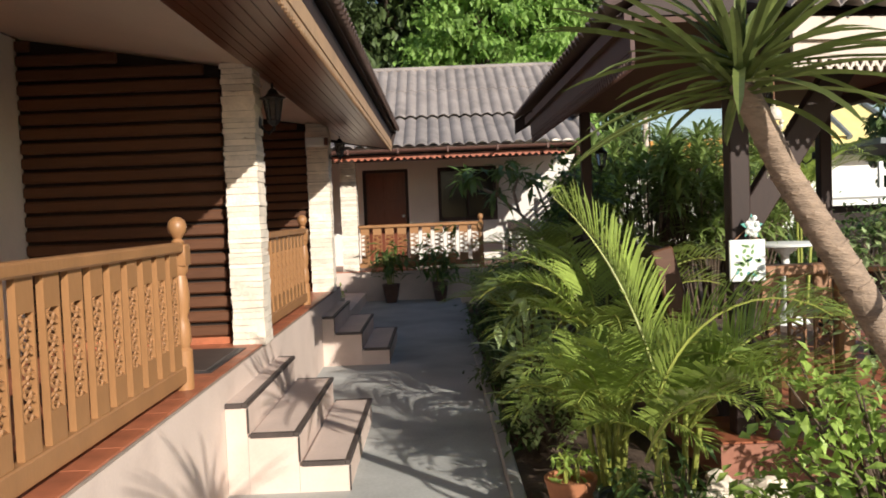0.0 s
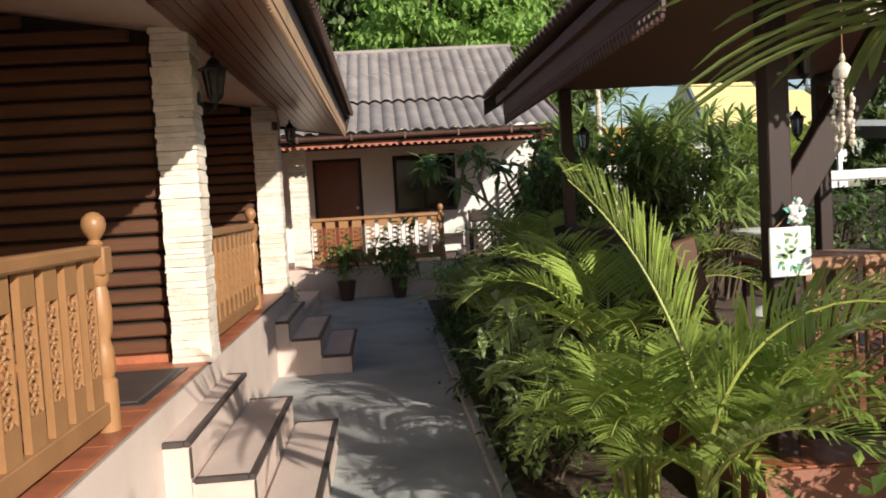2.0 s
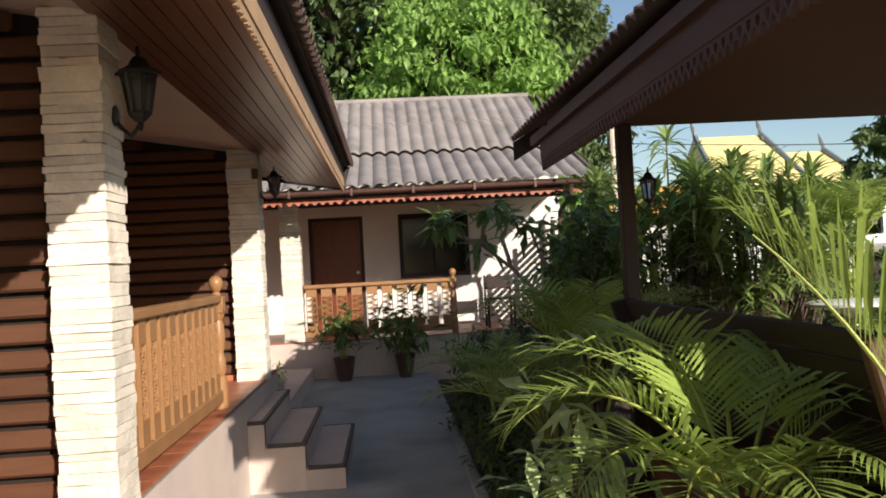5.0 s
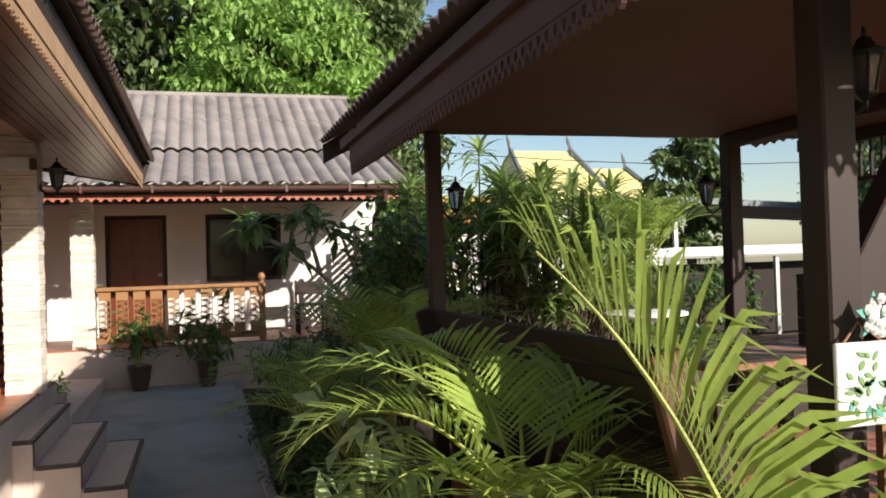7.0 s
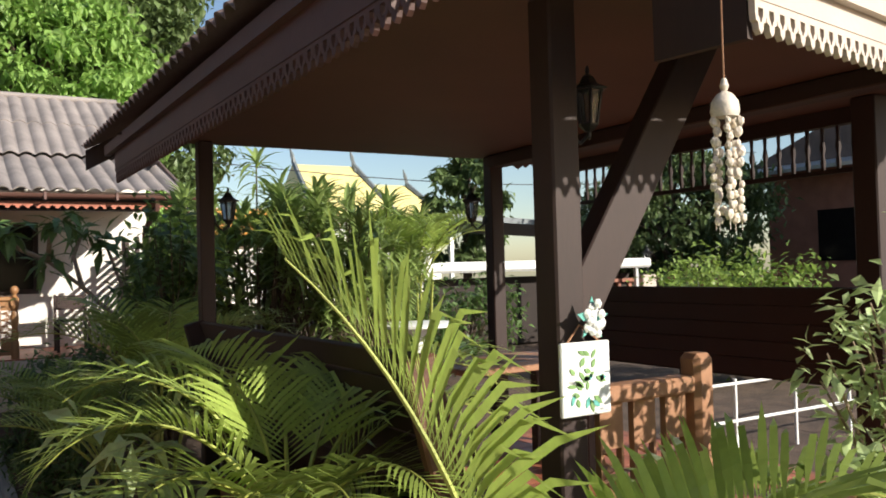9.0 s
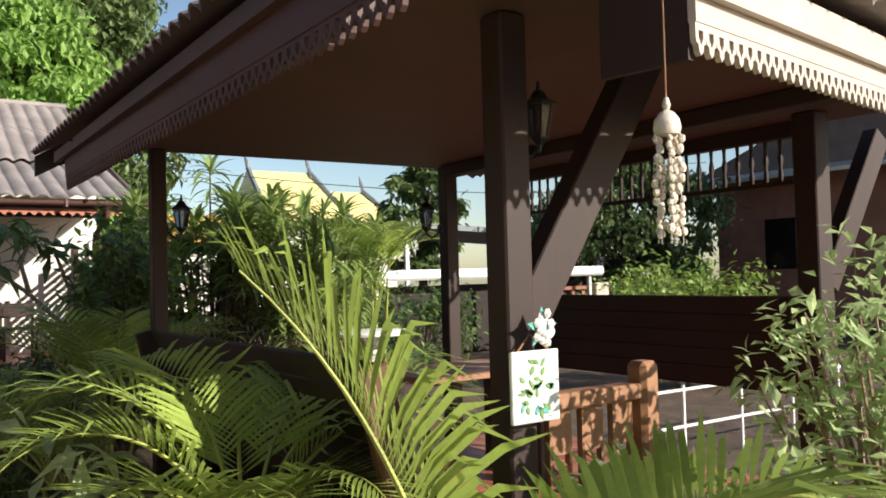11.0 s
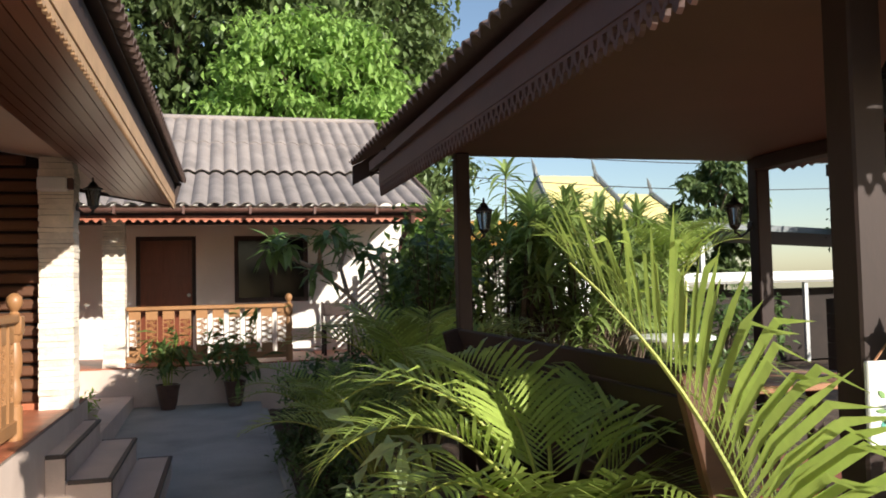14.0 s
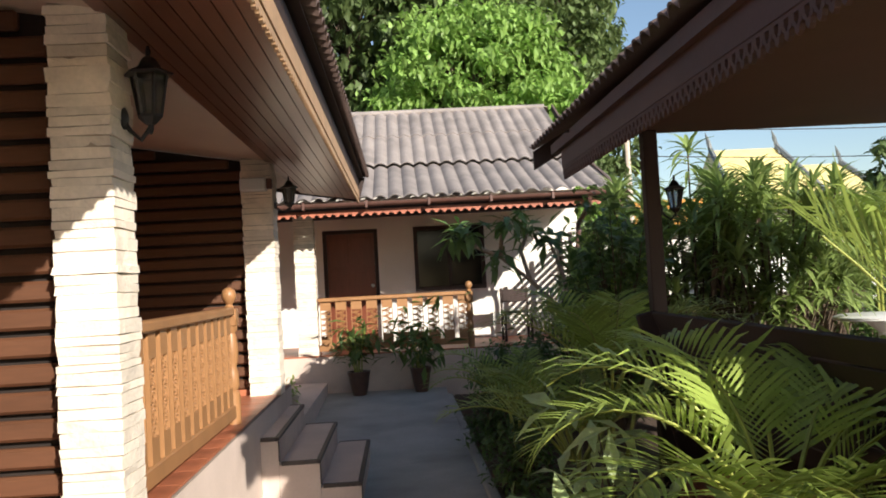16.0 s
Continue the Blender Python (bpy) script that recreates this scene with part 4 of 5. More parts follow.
def dracaena():
    rng = np.random.default_rng(5)
    e = empty("dracaena_tree", (1.82, 0.50, 0))
    pts = [(0, 0, 0), (-0.16, 0.02, 0.45), (-0.40, 0.06, 0.98), (-0.62, 0.10, 1.40), (-0.80, 0.13, 1.72), (-0.93, 0.15, 2.02)]
    tr = part("trunk", tube(bmesh.new(), pts, [0.07, 0.062, 0.055, 0.05, 0.045, 0.042], 12), M_BARK, e, "pale ringed leaning trunk", smooth=True)
    rings = bmesh.new()
    for k in range(26):
        u = (k + rng.uniform(-0.2, 0.2)) / 26 * (len(pts) - 1)
        i = min(int(u), len(pts) - 2)
        p = Vector(pts[i]).lerp(Vector(pts[i + 1]), max(0, u - i))
        d = (Vector(pts[i + 1]) - Vector(pts[i])).normalized()
        r = 0.07 - 0.028 * u / 5 + 0.0015
        tube(rings, [p - d * 0.004, p + d * 0.004], [r, r], 12)
    part("bark_ring", rings, M_BARK, tr)
    part("branch", tube(bmesh.new(), [(-0.52, -0.06, 0.98), (-0.50, -0.16, 1.30), (-0.36, -0.2, 1.55), (-0.18, -0.22, 1.80), (0.02, -0.22, 2.2)], [0.014, 0.014, 0.013, 0.012, 0.01], 8), M_BARK, e, smooth=True)
    V, F = [], []
    for i in range(90):
        el = math.asin(rng.uniform(-0.2, 1))
        az = rng.uniform(0, 2 * math.pi)
        ln = rng.uniform(0.50, 0.78)
        if math.sin(az) > 0.3:
            ln *= 0.62
        w = rng.uniform(0.009, 0.014)
        p = np.array(pts[-1]) + np.array((0, 0, rng.uniform(-0.05, 0.06)))
        k0 = len(V)
        n = 7
        for j in range(n + 1):
            d = np.array((math.cos(az) * math.cos(el), math.sin(az) * math.cos(el), math.sin(el)))
            s = np.array((-math.sin(az), math.cos(az), 0.0))
            up = np.cross(d, s)
            ww = w * (0.6 + 0.9 * math.sin(math.pi * min(1, 0.15 + 0.8 * j / n))) * (1 if j < n else 0.1)
            V += [p + s * ww + up * ww * 0.5, p, p - s * ww + up * ww * 0.5]
            p = p + d * ln / n
            el -= 0.06 + 0.05 * j / n
        for j in range(n):
            a, b = k0 + 3 * j, k0 + 3 * j + 3
            F += [(a, a + 1, b + 1, b), (a + 1, a + 2, b + 2, b + 1)]
    mesh_np("leaf_rosette", V, F, M_DRAC, e, "rosette of long sword-shaped green leaves")
    return tagged(e, "leaning dracaena tree with a spiky leaf rosette", "tree")


first_dracaena = dracaena()
copy_thing(first_dracaena, pose(1.98, -1.45, 0, 0, 0, 25))


def frangipani():
    rng = np.random.default_rng(8)
    e = empty("frangipani_tree", (1.55, 9.5, 0))
    segs = [[(0, 0, 0), (-0.02, 0, 0.7), (-0.12, 0, 1.2)], [(-0.12, 0, 1.2), (-0.5, 0.02, 1.6), (-0.8, 0, 1.85)], [(-0.8, 0, 1.85), (-1.05, 0.1, 1.98), (-1.25, 0.1, 2.15)], [(-0.8, 0, 1.85), (-0.8, -0.2, 2.05), (-0.75, -0.3, 2.2)],
            [(-0.5, 0.02, 1.6), (-0.55, 0.2, 1.9), (-0.45, 0.3, 2.15)], [(-0.12, 0, 1.2), (-0.1, 0.2, 1.6), (-0.25, 0.25, 2.05)], [(-0.02, 0, 0.7), (0.18, 0.05, 1.2), (0.2, 0, 1.75)], [(-1.05, 0.1, 1.98), (-1.1, -0.15, 2.05), (-1.15, -0.25, 2.12)]]
    bm = bmesh.new()
    tips = []
    for k, s in enumerate(segs):
        tube(bm, s, [0.04, 0.033, 0.028] if k == 0 else [0.026, 0.021, 0.016], 7)
        if k:
            tips.append(s[-1])
    part("trunk", bm, M_BARK, e, smooth=True)
    V, F = leaf_cloud(tips, 0.27, rng, spread=0.05, droop=0.35, width=0.28, per=26)
    mesh_np("foliage", V, F, M_LEAF, e)
    return tagged(e, "small frangipani tree with bare forking branches", "tree")


frangipani()


def big_tree(name, base, height, spread, n_clump, per, leaf, material, seed, label, low=0.25, flat=1.0):
    rng = np.random.default_rng(seed)
    e = empty(name, base)
    bm = bmesh.new()
    tube(bm, [(0, 0, 0), (0.1, 0.1, height * 0.25), (0.0, 0.2, height * 0.55), (0.1, 0, height * 0.9)], [height * 0.035, height * 0.03, height * 0.02, height * 0.006], 10)
    cl = []
    for i in range(n_clump):
        a, zz = rng.uniform(0, 2 * math.pi), rng.uniform(low, 1.0)
        env = math.sqrt(max(0.03, 1 - ((zz - 0.5 * (1 + low) * 0.95) / (0.58 * (1 - low))) ** 2)) if zz < 0.98 else 0.2
        r = spread * env * rng.uniform(0.72, 1.08) * (1 if rng.random() < 0.8 else 0.5)
        c = np.array((r * math.cos(a), flat * r * math.sin(a), height * zz))
        if i % 5 == 0:
            st = Vector((0, 0.1, height * max(0.2, zz - 0.25)))
            tube(bm, [st, st.lerp(Vector(c), 0.5) + Vector((0, 0, 0.3)), Vector(c)], [height * 0.012, height * 0.007, height * 0.002], 6)
        cl.append(c)
    part("trunk", bm, M_BARKDK, e, smooth=True)
    V, F = [], []
    for c in cl:
        cs = rng.uniform(0.45, 1.0) * spread * 0.125
        pts = [c + rng.normal(0, 1, 3) * (cs, cs, cs * 0.6) for _ in range(per)]
        v, f = leaf_cloud(pts, leaf, rng, spread=0.0, droop=1.3, width=0.5, per=1)
        k = len(V)
        V += v
        F += [tuple(q + k for q in t) for t in f]
    mesh_np("crown", V, F, material, e)
    return tagged(e, label, "tree", "background trees")


big_tree("leafy_tree", (2.1, 24.5, 0), 9.2, 2.9, 300, 110, 0.30, M_TREE, 61, "bright green broad-crowned tree behind the bungalow")
big_tree("leafy_tree", (-1.5, 31, 0), 15.5, 6.2, 420, 110, 0.40, M_TREEDK, 62, "tall dark green tree behind the bungalow", low=0.2)
big_tree("leafy_tree", (4.3, 32, 0), 14.5, 4.1, 380, 110, 0.38, M_TREEDK, 63, "tall dark green tree behind the bungalow", low=0.15)
big_tree("leafy_tree", (-9, 30, 0), 14, 5.5, 120, 70, 0.5, M_TREEDK, 64, "tall dark green tree behind the bungalow", low=0.2)
big_tree("leafy_tree", (17.0, 27.5, 0), 6.0, 1.5, 90, 60, 0.36, M_TREEDK, 65, "dark green tree beside the temple", low=0.3)
big_tree("leafy_tree", (17.0, 16.9, 0), 4.5, 2.5, 170, 90, 0.22, M_TREEDK, 66, "dark green tree beyond the boundary wall", low=0.3)
big_tree("leafy_tree", (3.6, 21, 0), 4.4, 1.1, 60, 50, 0.25, M_TREE, 67, "small green tree behind the bungalow", low=0.3)


# ---- lanterns ----
def lantern(name, loc, to, scale=1.0, label="black iron wall lantern with frosted panes", hang=True, stand=0.0):
    """Lantern body around loc; bracket arm reaches to the point to (offset)."""
    e = empty(name, loc)
    s = scale
    b = bmesh.new()
    lathe(b, [(0.005 * s, 0.19 * s), (0.012 * s, 0.165 * s), (0.008 * s, 0.15 * s), (0.03 * s, 0.135 * s), (0.05 * s, 0.10 * s), (0.10 * s, 0.075 * s), (0.095 * s, 0.068 * s), (0.06 * s, 0.066 * s)], 6)
    part("roof_cap", b, M_IRON, e)
    for k in range(6):
        a = math.pi / 3 * k
        b = tube(bmesh.new(), [(0.045 * s * math.cos(a), 0.045 * s * math.sin(a), -0.09 * s), (0.072 * s * math.cos(a), 0.072 * s * math.sin(a), 0.07 * s)], 0.006 * s, 4)
        part("cage_bar", b, M_IRON, e)
    b = bmesh.new()
    lathe(b, [(0.02 * s, -0.13 * s), (0.05 * s, -0.10 * s), (0.05 * s, -0.09 * s), (0.02 * s, -0.088 * s)], 6)
    lathe(b, [(0.004 * s, -0.17 * s), (0.012 * s, -0.15 * s), (0.012 * s, -0.128 * s)], 6)
    part("base_cup", b, M_IRON, e)
    b = lathe(bmesh.new(), [(0.04 * s, -0.088 * s), (0.066 * s, 0.066 * s)], 6)
    part("glass", b, M_LGLASS, e)
    t = Vector(to)
    if stand:
        b = tube(bmesh.new(), [(0, 0, -0.13 * s), (0, 0, -stand)], 0.02 * s, 8)
    else:
        b = tube(bmesh.new(), [(0, 0, -0.14 * s), t * 0.35 + Vector((0, 0, -0.19 * s)), t * 0.75 + Vector((0, 0, -0.15 * s)), t + Vector((0, 0, -0.10 * s))], 0.010 * s, 6)
        lathe(b, [(0.045 * s, 0), (0.045 * s, 0.012 * s), (0.02 * s, 0.02 * s)], 8, Matrix.Translation(t + Vector((0, 0, -0.10 * s))) @ (-t).to_track_quat("Z", "Y").to_matrix().to_4x4())
    part("bracket", b, M_IRON, e, smooth=True)
    return tagged(e, label, "lantern", "lanterns")


lantern("wall_lantern", (-1.27, 4.25, 2.47), (-0.11, 0, 0))
lantern("wall_lantern", (-1.25, 8.32, 2.48), (-0.13, 0, 0), 0.85)
lantern("wall_lantern", (1.60, 6.46, 2.13), (-0.098, 0.02, 0), 0.8)
lantern("wall_lantern", (1.90, 3.02, 2.25), (-0.12, 0, 0), 0.75)
lantern("wall_lantern", (3.62, 6.46, 2.16), (0.14, 0.0, 0), 0.9)

mt = empty("door_mat", (-1.78, 3.45, PZ + 0.007))
part("pile", bx(-0.26, 0.26, -0.42, 0.42, 0, 0.014, bevel=0.005), M_EDGE, mt)
part("border", bx(-0.30, 0.30, -0.46, 0.46, -0.001, 0.006), M_POTBK, mt)
tagged(mt, "dark fibre door mat on the porch tiles", "mat")

# small meter box on the second column
mb = empty("meter_box", (-1.52, 8.10, 2.50))
part("case", bx(-0.11, 0.11, -0.07, 0.065, 0.0, 0.11, bevel=0.01), M_WHITE, mb)
part("spout", bx(0.112, 0.16, -0.05, 0.0, 0.01, 0.10, bevel=0.006), M_GUTTER, mb)
tagged(mb, "small white electrical box on the column", "electrical box")

# ---- pavilion things ----


def sign():
    rng = np.random.default_rng(4)
    e = empty("leaf_sign", (1.725, 2.87, 1.170))
    part("board", bx(-0.105, 0.105, 0, 0.018, 0, 0.245, bevel=0.004), M_WHITE, e)
    for i in range(26):
        x, z = rng.uniform(-0.075, 0.075), rng.uniform(0.03, 0.215)
        a = rng.uniform(0, 6.28)
        w, l = rng.uniform(0.006, 0.010), rng.uniform(0.012, 0.024)
        m = Matrix.Translation((x, -0.0005, z)) @ Matrix.Rotation(math.pi / 2, 4, "X") @ Matrix.Rotation(a, 4, "Z")
        b = prism(bmesh.new(), [(-l, 0), (-l * 0.3, w), (l * 0.5, w * 0.8), (l, 0), (l * 0.5, -w * 0.8), (-l * 0.3, -w)], 0.003, m)
        part("painted_leaf" if i % 5 else "painted_flower", b, M_GREENPAINT if i % 5 else M_TEAL, e)
    part("cord", tube(bmesh.new(), [(-0.08, 0.01, 0.235), (0, 0.03, 0.30), (0.08, 0.01, 0.235)], 0.004, 5), M_WOODLT, e)
    tagged(e, "white board with painted green leaves on the post", "sign")
    o = empty("flower_ornament", (1.75, 2.865, 1.49))
    b = bmesh.new()
    for i in range(14):
        a = i * 2.4
        r = 0.012 * math.sqrt(i)
        lathe(b, [(0.003, -0.012), (0.018, -0.004), (0.021, 0.004), (0.008, 0.014)], 6, Matrix.Translation((r * math.cos(a), -0.01 - 0.01 * (i % 3), r * math.sin(a) * 1.6)) @ Matrix.Rotation(math.pi / 2, 4, "X"))
    part("petals", b, M_WHITE, o)
    b = bmesh.new()
    for a in (0.2, 1.6, 2.9, 4.0, 5.3):
        prism(b, [(0, -0.01), (0.05, -0.018), (0.09, 0), (0.05, 0.018), (0, 0.01)], 0.004, Matrix.Translation((0, -0.004, 0)) @ Matrix.Rotation(math.pi / 2, 4, "X") @ Matrix.Rotation(a, 4, "Z"))
    part("leaves", b, M_TEAL, o, "teal leaves")
    o.scale = (0.75, 0.75, 0.85)
    tagged(o, "white and teal flower ornament fixed to the post", "ornament")


sign()


def wind_chime():
    rng = np.random.default_rng(9)
    e = empty("wind_chime", (1.615, 2.17, 2.06))
    part("cord", tube(bmesh.new(), [(0, 0, 0.06), (0, 0, 0.33), (0.0, 0.0, 0.55)], 0.004, 5), M_WOODLT, e)
    b = lathe(bmesh.new(), [(0.055, -0.025), (0.062, -0.005), (0.056, 0.025), (0.035, 0.048), (0.012, 0.058), (0.02, 0.075), (0.01, 0.10)], 14)
    part("dome", b, M_SHELL, e, "pale shell dome", smooth=True)
    for k in range(5):
        a = 2 * math.pi * k / 5 + 0.3
        x, y = 0.058 * math.cos(a), 0.045 * math.sin(a)
        b = bmesh.new()
        tube(b, [(x, y, -0.02), (x * 1.1, y * 1.1, -0.39)], 0.002, 4)
        z = -0.04
        while z > -0.37:
            r = rng.uniform(0.012, 0.022)
            lathe(b, [(0.002, -r), (r, -0.2 * r), (r * 0.8, 0.5 * r), (0.002, r * 0.9)], 7, Matrix.Translation((x + rng.normal(0, 0.006), y + rng.normal(0, 0.006), z)) @ Matrix.Rotation(rng.uniform(0, 3), 4, "X"))
            z -= r * 1.7
        part("shell_string", b, M_SHELL, e)
    e.scale = (0.60, 0.60, 0.80)
    return tagged(e, "hanging wind chime of pale sea shells", "wind chime")


wind_chime()


def flat_rail(x0, x1, y, ztop, zbot, label):
    e = empty("pavilion_railing", (x0, y, GZ))
    L_ = x1 - x0
    # handrail and slats in the sunlit tone, bottom rail in the shaded one
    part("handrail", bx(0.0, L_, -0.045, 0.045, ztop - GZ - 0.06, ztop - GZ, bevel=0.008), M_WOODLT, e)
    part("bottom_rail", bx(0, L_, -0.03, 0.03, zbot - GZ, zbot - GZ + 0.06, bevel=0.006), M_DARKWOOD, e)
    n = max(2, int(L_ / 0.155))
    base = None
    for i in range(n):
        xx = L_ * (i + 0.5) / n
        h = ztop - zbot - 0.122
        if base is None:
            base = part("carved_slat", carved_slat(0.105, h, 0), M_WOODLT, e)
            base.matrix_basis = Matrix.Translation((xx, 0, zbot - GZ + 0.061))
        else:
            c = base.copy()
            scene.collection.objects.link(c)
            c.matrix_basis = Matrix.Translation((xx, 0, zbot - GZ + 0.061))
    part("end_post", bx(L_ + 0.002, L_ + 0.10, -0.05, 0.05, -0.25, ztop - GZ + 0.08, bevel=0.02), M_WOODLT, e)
    return tagged(e, label, "railing")


flat_rail(1.80, 2.27, 2.94, 1.25, 0.33, "brown wooden pavilion railing with carved slats")

# back panel, frieze and bench
bp_ = empty("back_panel", (4.62, 5.2, GZ))
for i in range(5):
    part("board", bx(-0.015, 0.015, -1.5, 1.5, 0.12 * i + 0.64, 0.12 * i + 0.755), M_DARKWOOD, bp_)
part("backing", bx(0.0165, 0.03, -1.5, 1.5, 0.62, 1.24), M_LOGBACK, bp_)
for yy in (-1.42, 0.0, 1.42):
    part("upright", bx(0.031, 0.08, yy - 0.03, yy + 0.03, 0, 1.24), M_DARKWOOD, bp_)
tagged(bp_, "dark boarded back panel of the pavilion", "panel", kind="structure")
fr_ = empty("hanging_frieze", (4.70, 4.6, 2.2))
part("beam", bx(-0.04, 0.04, -0.96, 2.1, 0.30, 0.398), M_DARKWOOD, fr_)
part("lower_bar", bx(-0.015, 0.015, -0.96, 2.1, 0.0, 0.03), M_DARKWOOD, fr_)
base = None
for i in range(28):
    yy = -0.92 + 0.108 * i
    if base is None:
        base = part("spindle", lathe(bmesh.new(), [(0.012, 0.03), (0.018, 0.08), (0.010, 0.12), (0.02, 0.17), (0.010, 0.23), (0.014, 0.30)], 8), M_DARKWOOD, fr_, smooth=True)
        base.matrix_basis = Matrix.Translation((0, yy, 0))
    else:
        c = base.copy()
        scene.collection.objects.link(c)
        c.matrix_basis = Matrix.Translation((0, yy, 0))
tagged(fr_, "dark spindle frieze hanging under the pavilion eave", "frieze", kind="structure")
tagged(finish("beam_pavilion", bx(3.76, 3.90, 2.8, 6.42, 2.50, 2.598, bevel=0.008), M_DARKWOOD), "dark timber beam under the ceiling", "beam", kind="structure")


def side_seat():
    # built-in seat whose leaning back closes the garden side
    e = empty("built_in_seat", (1.62, 4.9, GZ))
    for i in range(6):
        m = Matrix.Translation((0, 0, 0.42)) @ Matrix.Rotation(radians(-19), 4, "Y")
        part("back_board", bx(-0.015, 0.015, -1.5, 1.5, 0.005 + 0.122 * i, 0.12 + 0.122 * i, bevel=0.004, m=m), M_DARKWOOD, e)
    for i in range(4):
        part("seat_board", bx(0.03 + 0.105 * i, 0.13 + 0.105 * i, -1.5, 1.5, 0.40, 0.43, bevel=0.004), M_DARKWOOD, e)
    # near end board gets a lighter brown for sunlight, far one stays shade-dark
    for yy in (-1.55, 1.55):
        m = Matrix.Translation((0, yy, 0.0)) @ Matrix.Rotation(radians(-14), 4, "Y")
        part("end_board", bx(-0.07, 0.07, -0.03, 0.03, 0.0, 1.14, bevel=0.01, m=m), M_LOG if yy < 0 else M_DARKWOOD, e)
        part("end_panel", bx(0.0, 0.44, yy - 0.02 * (1 if yy > 0 else -1) - 0.012, yy - 0.02 * (1 if yy > 0 else -1) + 0.012, 0.0, 0.398), M_DARKWOOD, e)
    part("front_panel", bx(0.40, 0.425, -1.5, 1.5, 0.0, 0.398), M_DARKWOOD, e)
    tagged(e, "dark built-in wooden seat with leaning back", "seat")


side_seat()


def table(x, y):
    e = empty("wooden_table", (x, y, GZ))
    # table top in the sunlit wood tone, legs in the shaded tone
    for i in range(5):
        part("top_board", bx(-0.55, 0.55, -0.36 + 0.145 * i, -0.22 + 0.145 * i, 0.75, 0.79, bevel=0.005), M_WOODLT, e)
    for sx in (-0.45, 0.45):
        for sy in (-0.28, 0.28):
            part("leg", bx(sx - 0.04, sx + 0.04, sy - 0.04, sy + 0.04, 0, 0.748, bevel=0.006), M_DARKWOOD, e)
    return tagged(e, "brown wooden plank table inside the pavilion", "table")


table(3.2, 5.4)
wt = empty("round_table", (4.5, 9.0, 0))
part("tabletop", lathe(bmesh.new(), [(0.43, 1.02), (0.46, 1.03), (0.46, 1.055), (0.42, 1.07)], 28), M_WHITE, wt, smooth=True)
part("pedestal", lathe(bmesh.new(), [(0.30, 0), (0.26, 0.05), (0.06, 0.12), (0.05, 0.9), (0.2, 1.019)], 16), M_WHITE, wt, smooth=True)
tagged(wt, "round white table behind the pavilion", "table")

# ---- pots by the far porch ----


def pot_plant(name, loc, r, h, pm, leafmat, seed, label, tall, width, leaf, n):
    rng = np.random.default_rng(seed)
    e = empty(name, loc)
    part("pot", lathe(bmesh.new(), [(r * 0.62, 0), (r * 0.80, h * 0.3), (r * 0.95, h * 0.75), (r * 1.05, h * 0.93), (r * 1.08, h), (r * 0.92, h), (r * 0.88, h * 0.9)], 18), pm, e, smooth=True)
    b = bmesh.new()
    tips = []
    for i in range(9):
        a = rng.uniform(0, 6.28)
        t = (width * rng.uniform(0.2, 1) * math.cos(a), width * rng.uniform(0.2, 1) * math.sin(a), h + tall * rng.uniform(0.4, 1))
        tube(b, [(0.3 * r * math.cos(a), 0.3 * r * math.sin(a), h * 0.85), (t[0] * 0.5, t[1] * 0.5, h + (t[2] - h) * 0.6), t], [0.008, 0.006, 0.003], 5)
        tips += [t, (t[0] * 0.6, t[1] * 0.6, h + (t[2] - h) * 0.65)]
    part("stem", b, M_PALMSTEM, e)
    V, F = leaf_cloud(tips, leaf, rng, spread=leaf * 0.4, droop=0.5, width=0.26, per=n)
    mesh_np("foliage", V, F, leafmat, e)
    return tagged(e, label, "potted plant", "potted plants")


pot_plant("potted_plant", (-0.94, 12.52, 0.112), 0.15, 0.33, M_POTDK, M_LEAF, 71, "leafy plant in a glazed brown pot beside the plinth", 0.70, 0.20, 0.24, 8)
pot_plant("potted_plant", (-0.08, 12.52, 0.112), 0.14, 0.34, M_POTDK, M_LEAF, 72, "spreading plant in a glazed brown pot beside the plinth", 0.80, 0.60, 0.26, 10)
pot_plant("potted_plant", (-1.62, 10.4, 0.28), 0.11, 0.15, M_CREAMTRIM, M_LEAFLT, 73, "small green plant in a pale square planter", 0.14, 0.1, 0.12, 4)
tagged(finish("planter_step", bx(-2.2, PX, 9.05, 12.80, -0.1, 0.28), M_CURB), "low pink plaster step beside the path", "step", kind="structure")
pot_plant("potted_plant", (0.56, 2.30, 0.0), 0.13, 0.24, M_POT, M_LEAFLT, 74, "small plant in a terracotta pot at the palm's foot", 0.15, 0.1, 0.08, 4)
pot_plant("potted_plant", (0.78, 2.05, 0.0), 0.14, 0.22, M_POTBK, M_LEAF, 75, "small plant in a black plastic pot", 0.12, 0.1, 0.08, 4)
pot_plant("potted_plant", (0.62, 4.3, 0.0), 0.11, 0.22, M_POTDK, M_LEAF, 76, "small fern in a dark pot", 0.2, 0.15, 0.09, 6)

# louvred side screen of the far porch, casting striped shade on the wall
ls = empty("louvre_screen", (2.38, 13.75, FZ))
for i in range(13):
    part("slat", bx(-0.012, 0.012, -0.78, 0.78, 0.06 + 0.115 * i, 0.115 + 0.115 * i), M_DARKWOOD, ls)
for yy in (-0.8, 0.0, 0.8):
    part("upright", bx(-0.03, 0.03, yy - 0.025, yy + 0.025, 0, 1.62), M_DARKWOOD, ls)
tagged(ls, "slatted wooden side screen of the far porch", "screen")


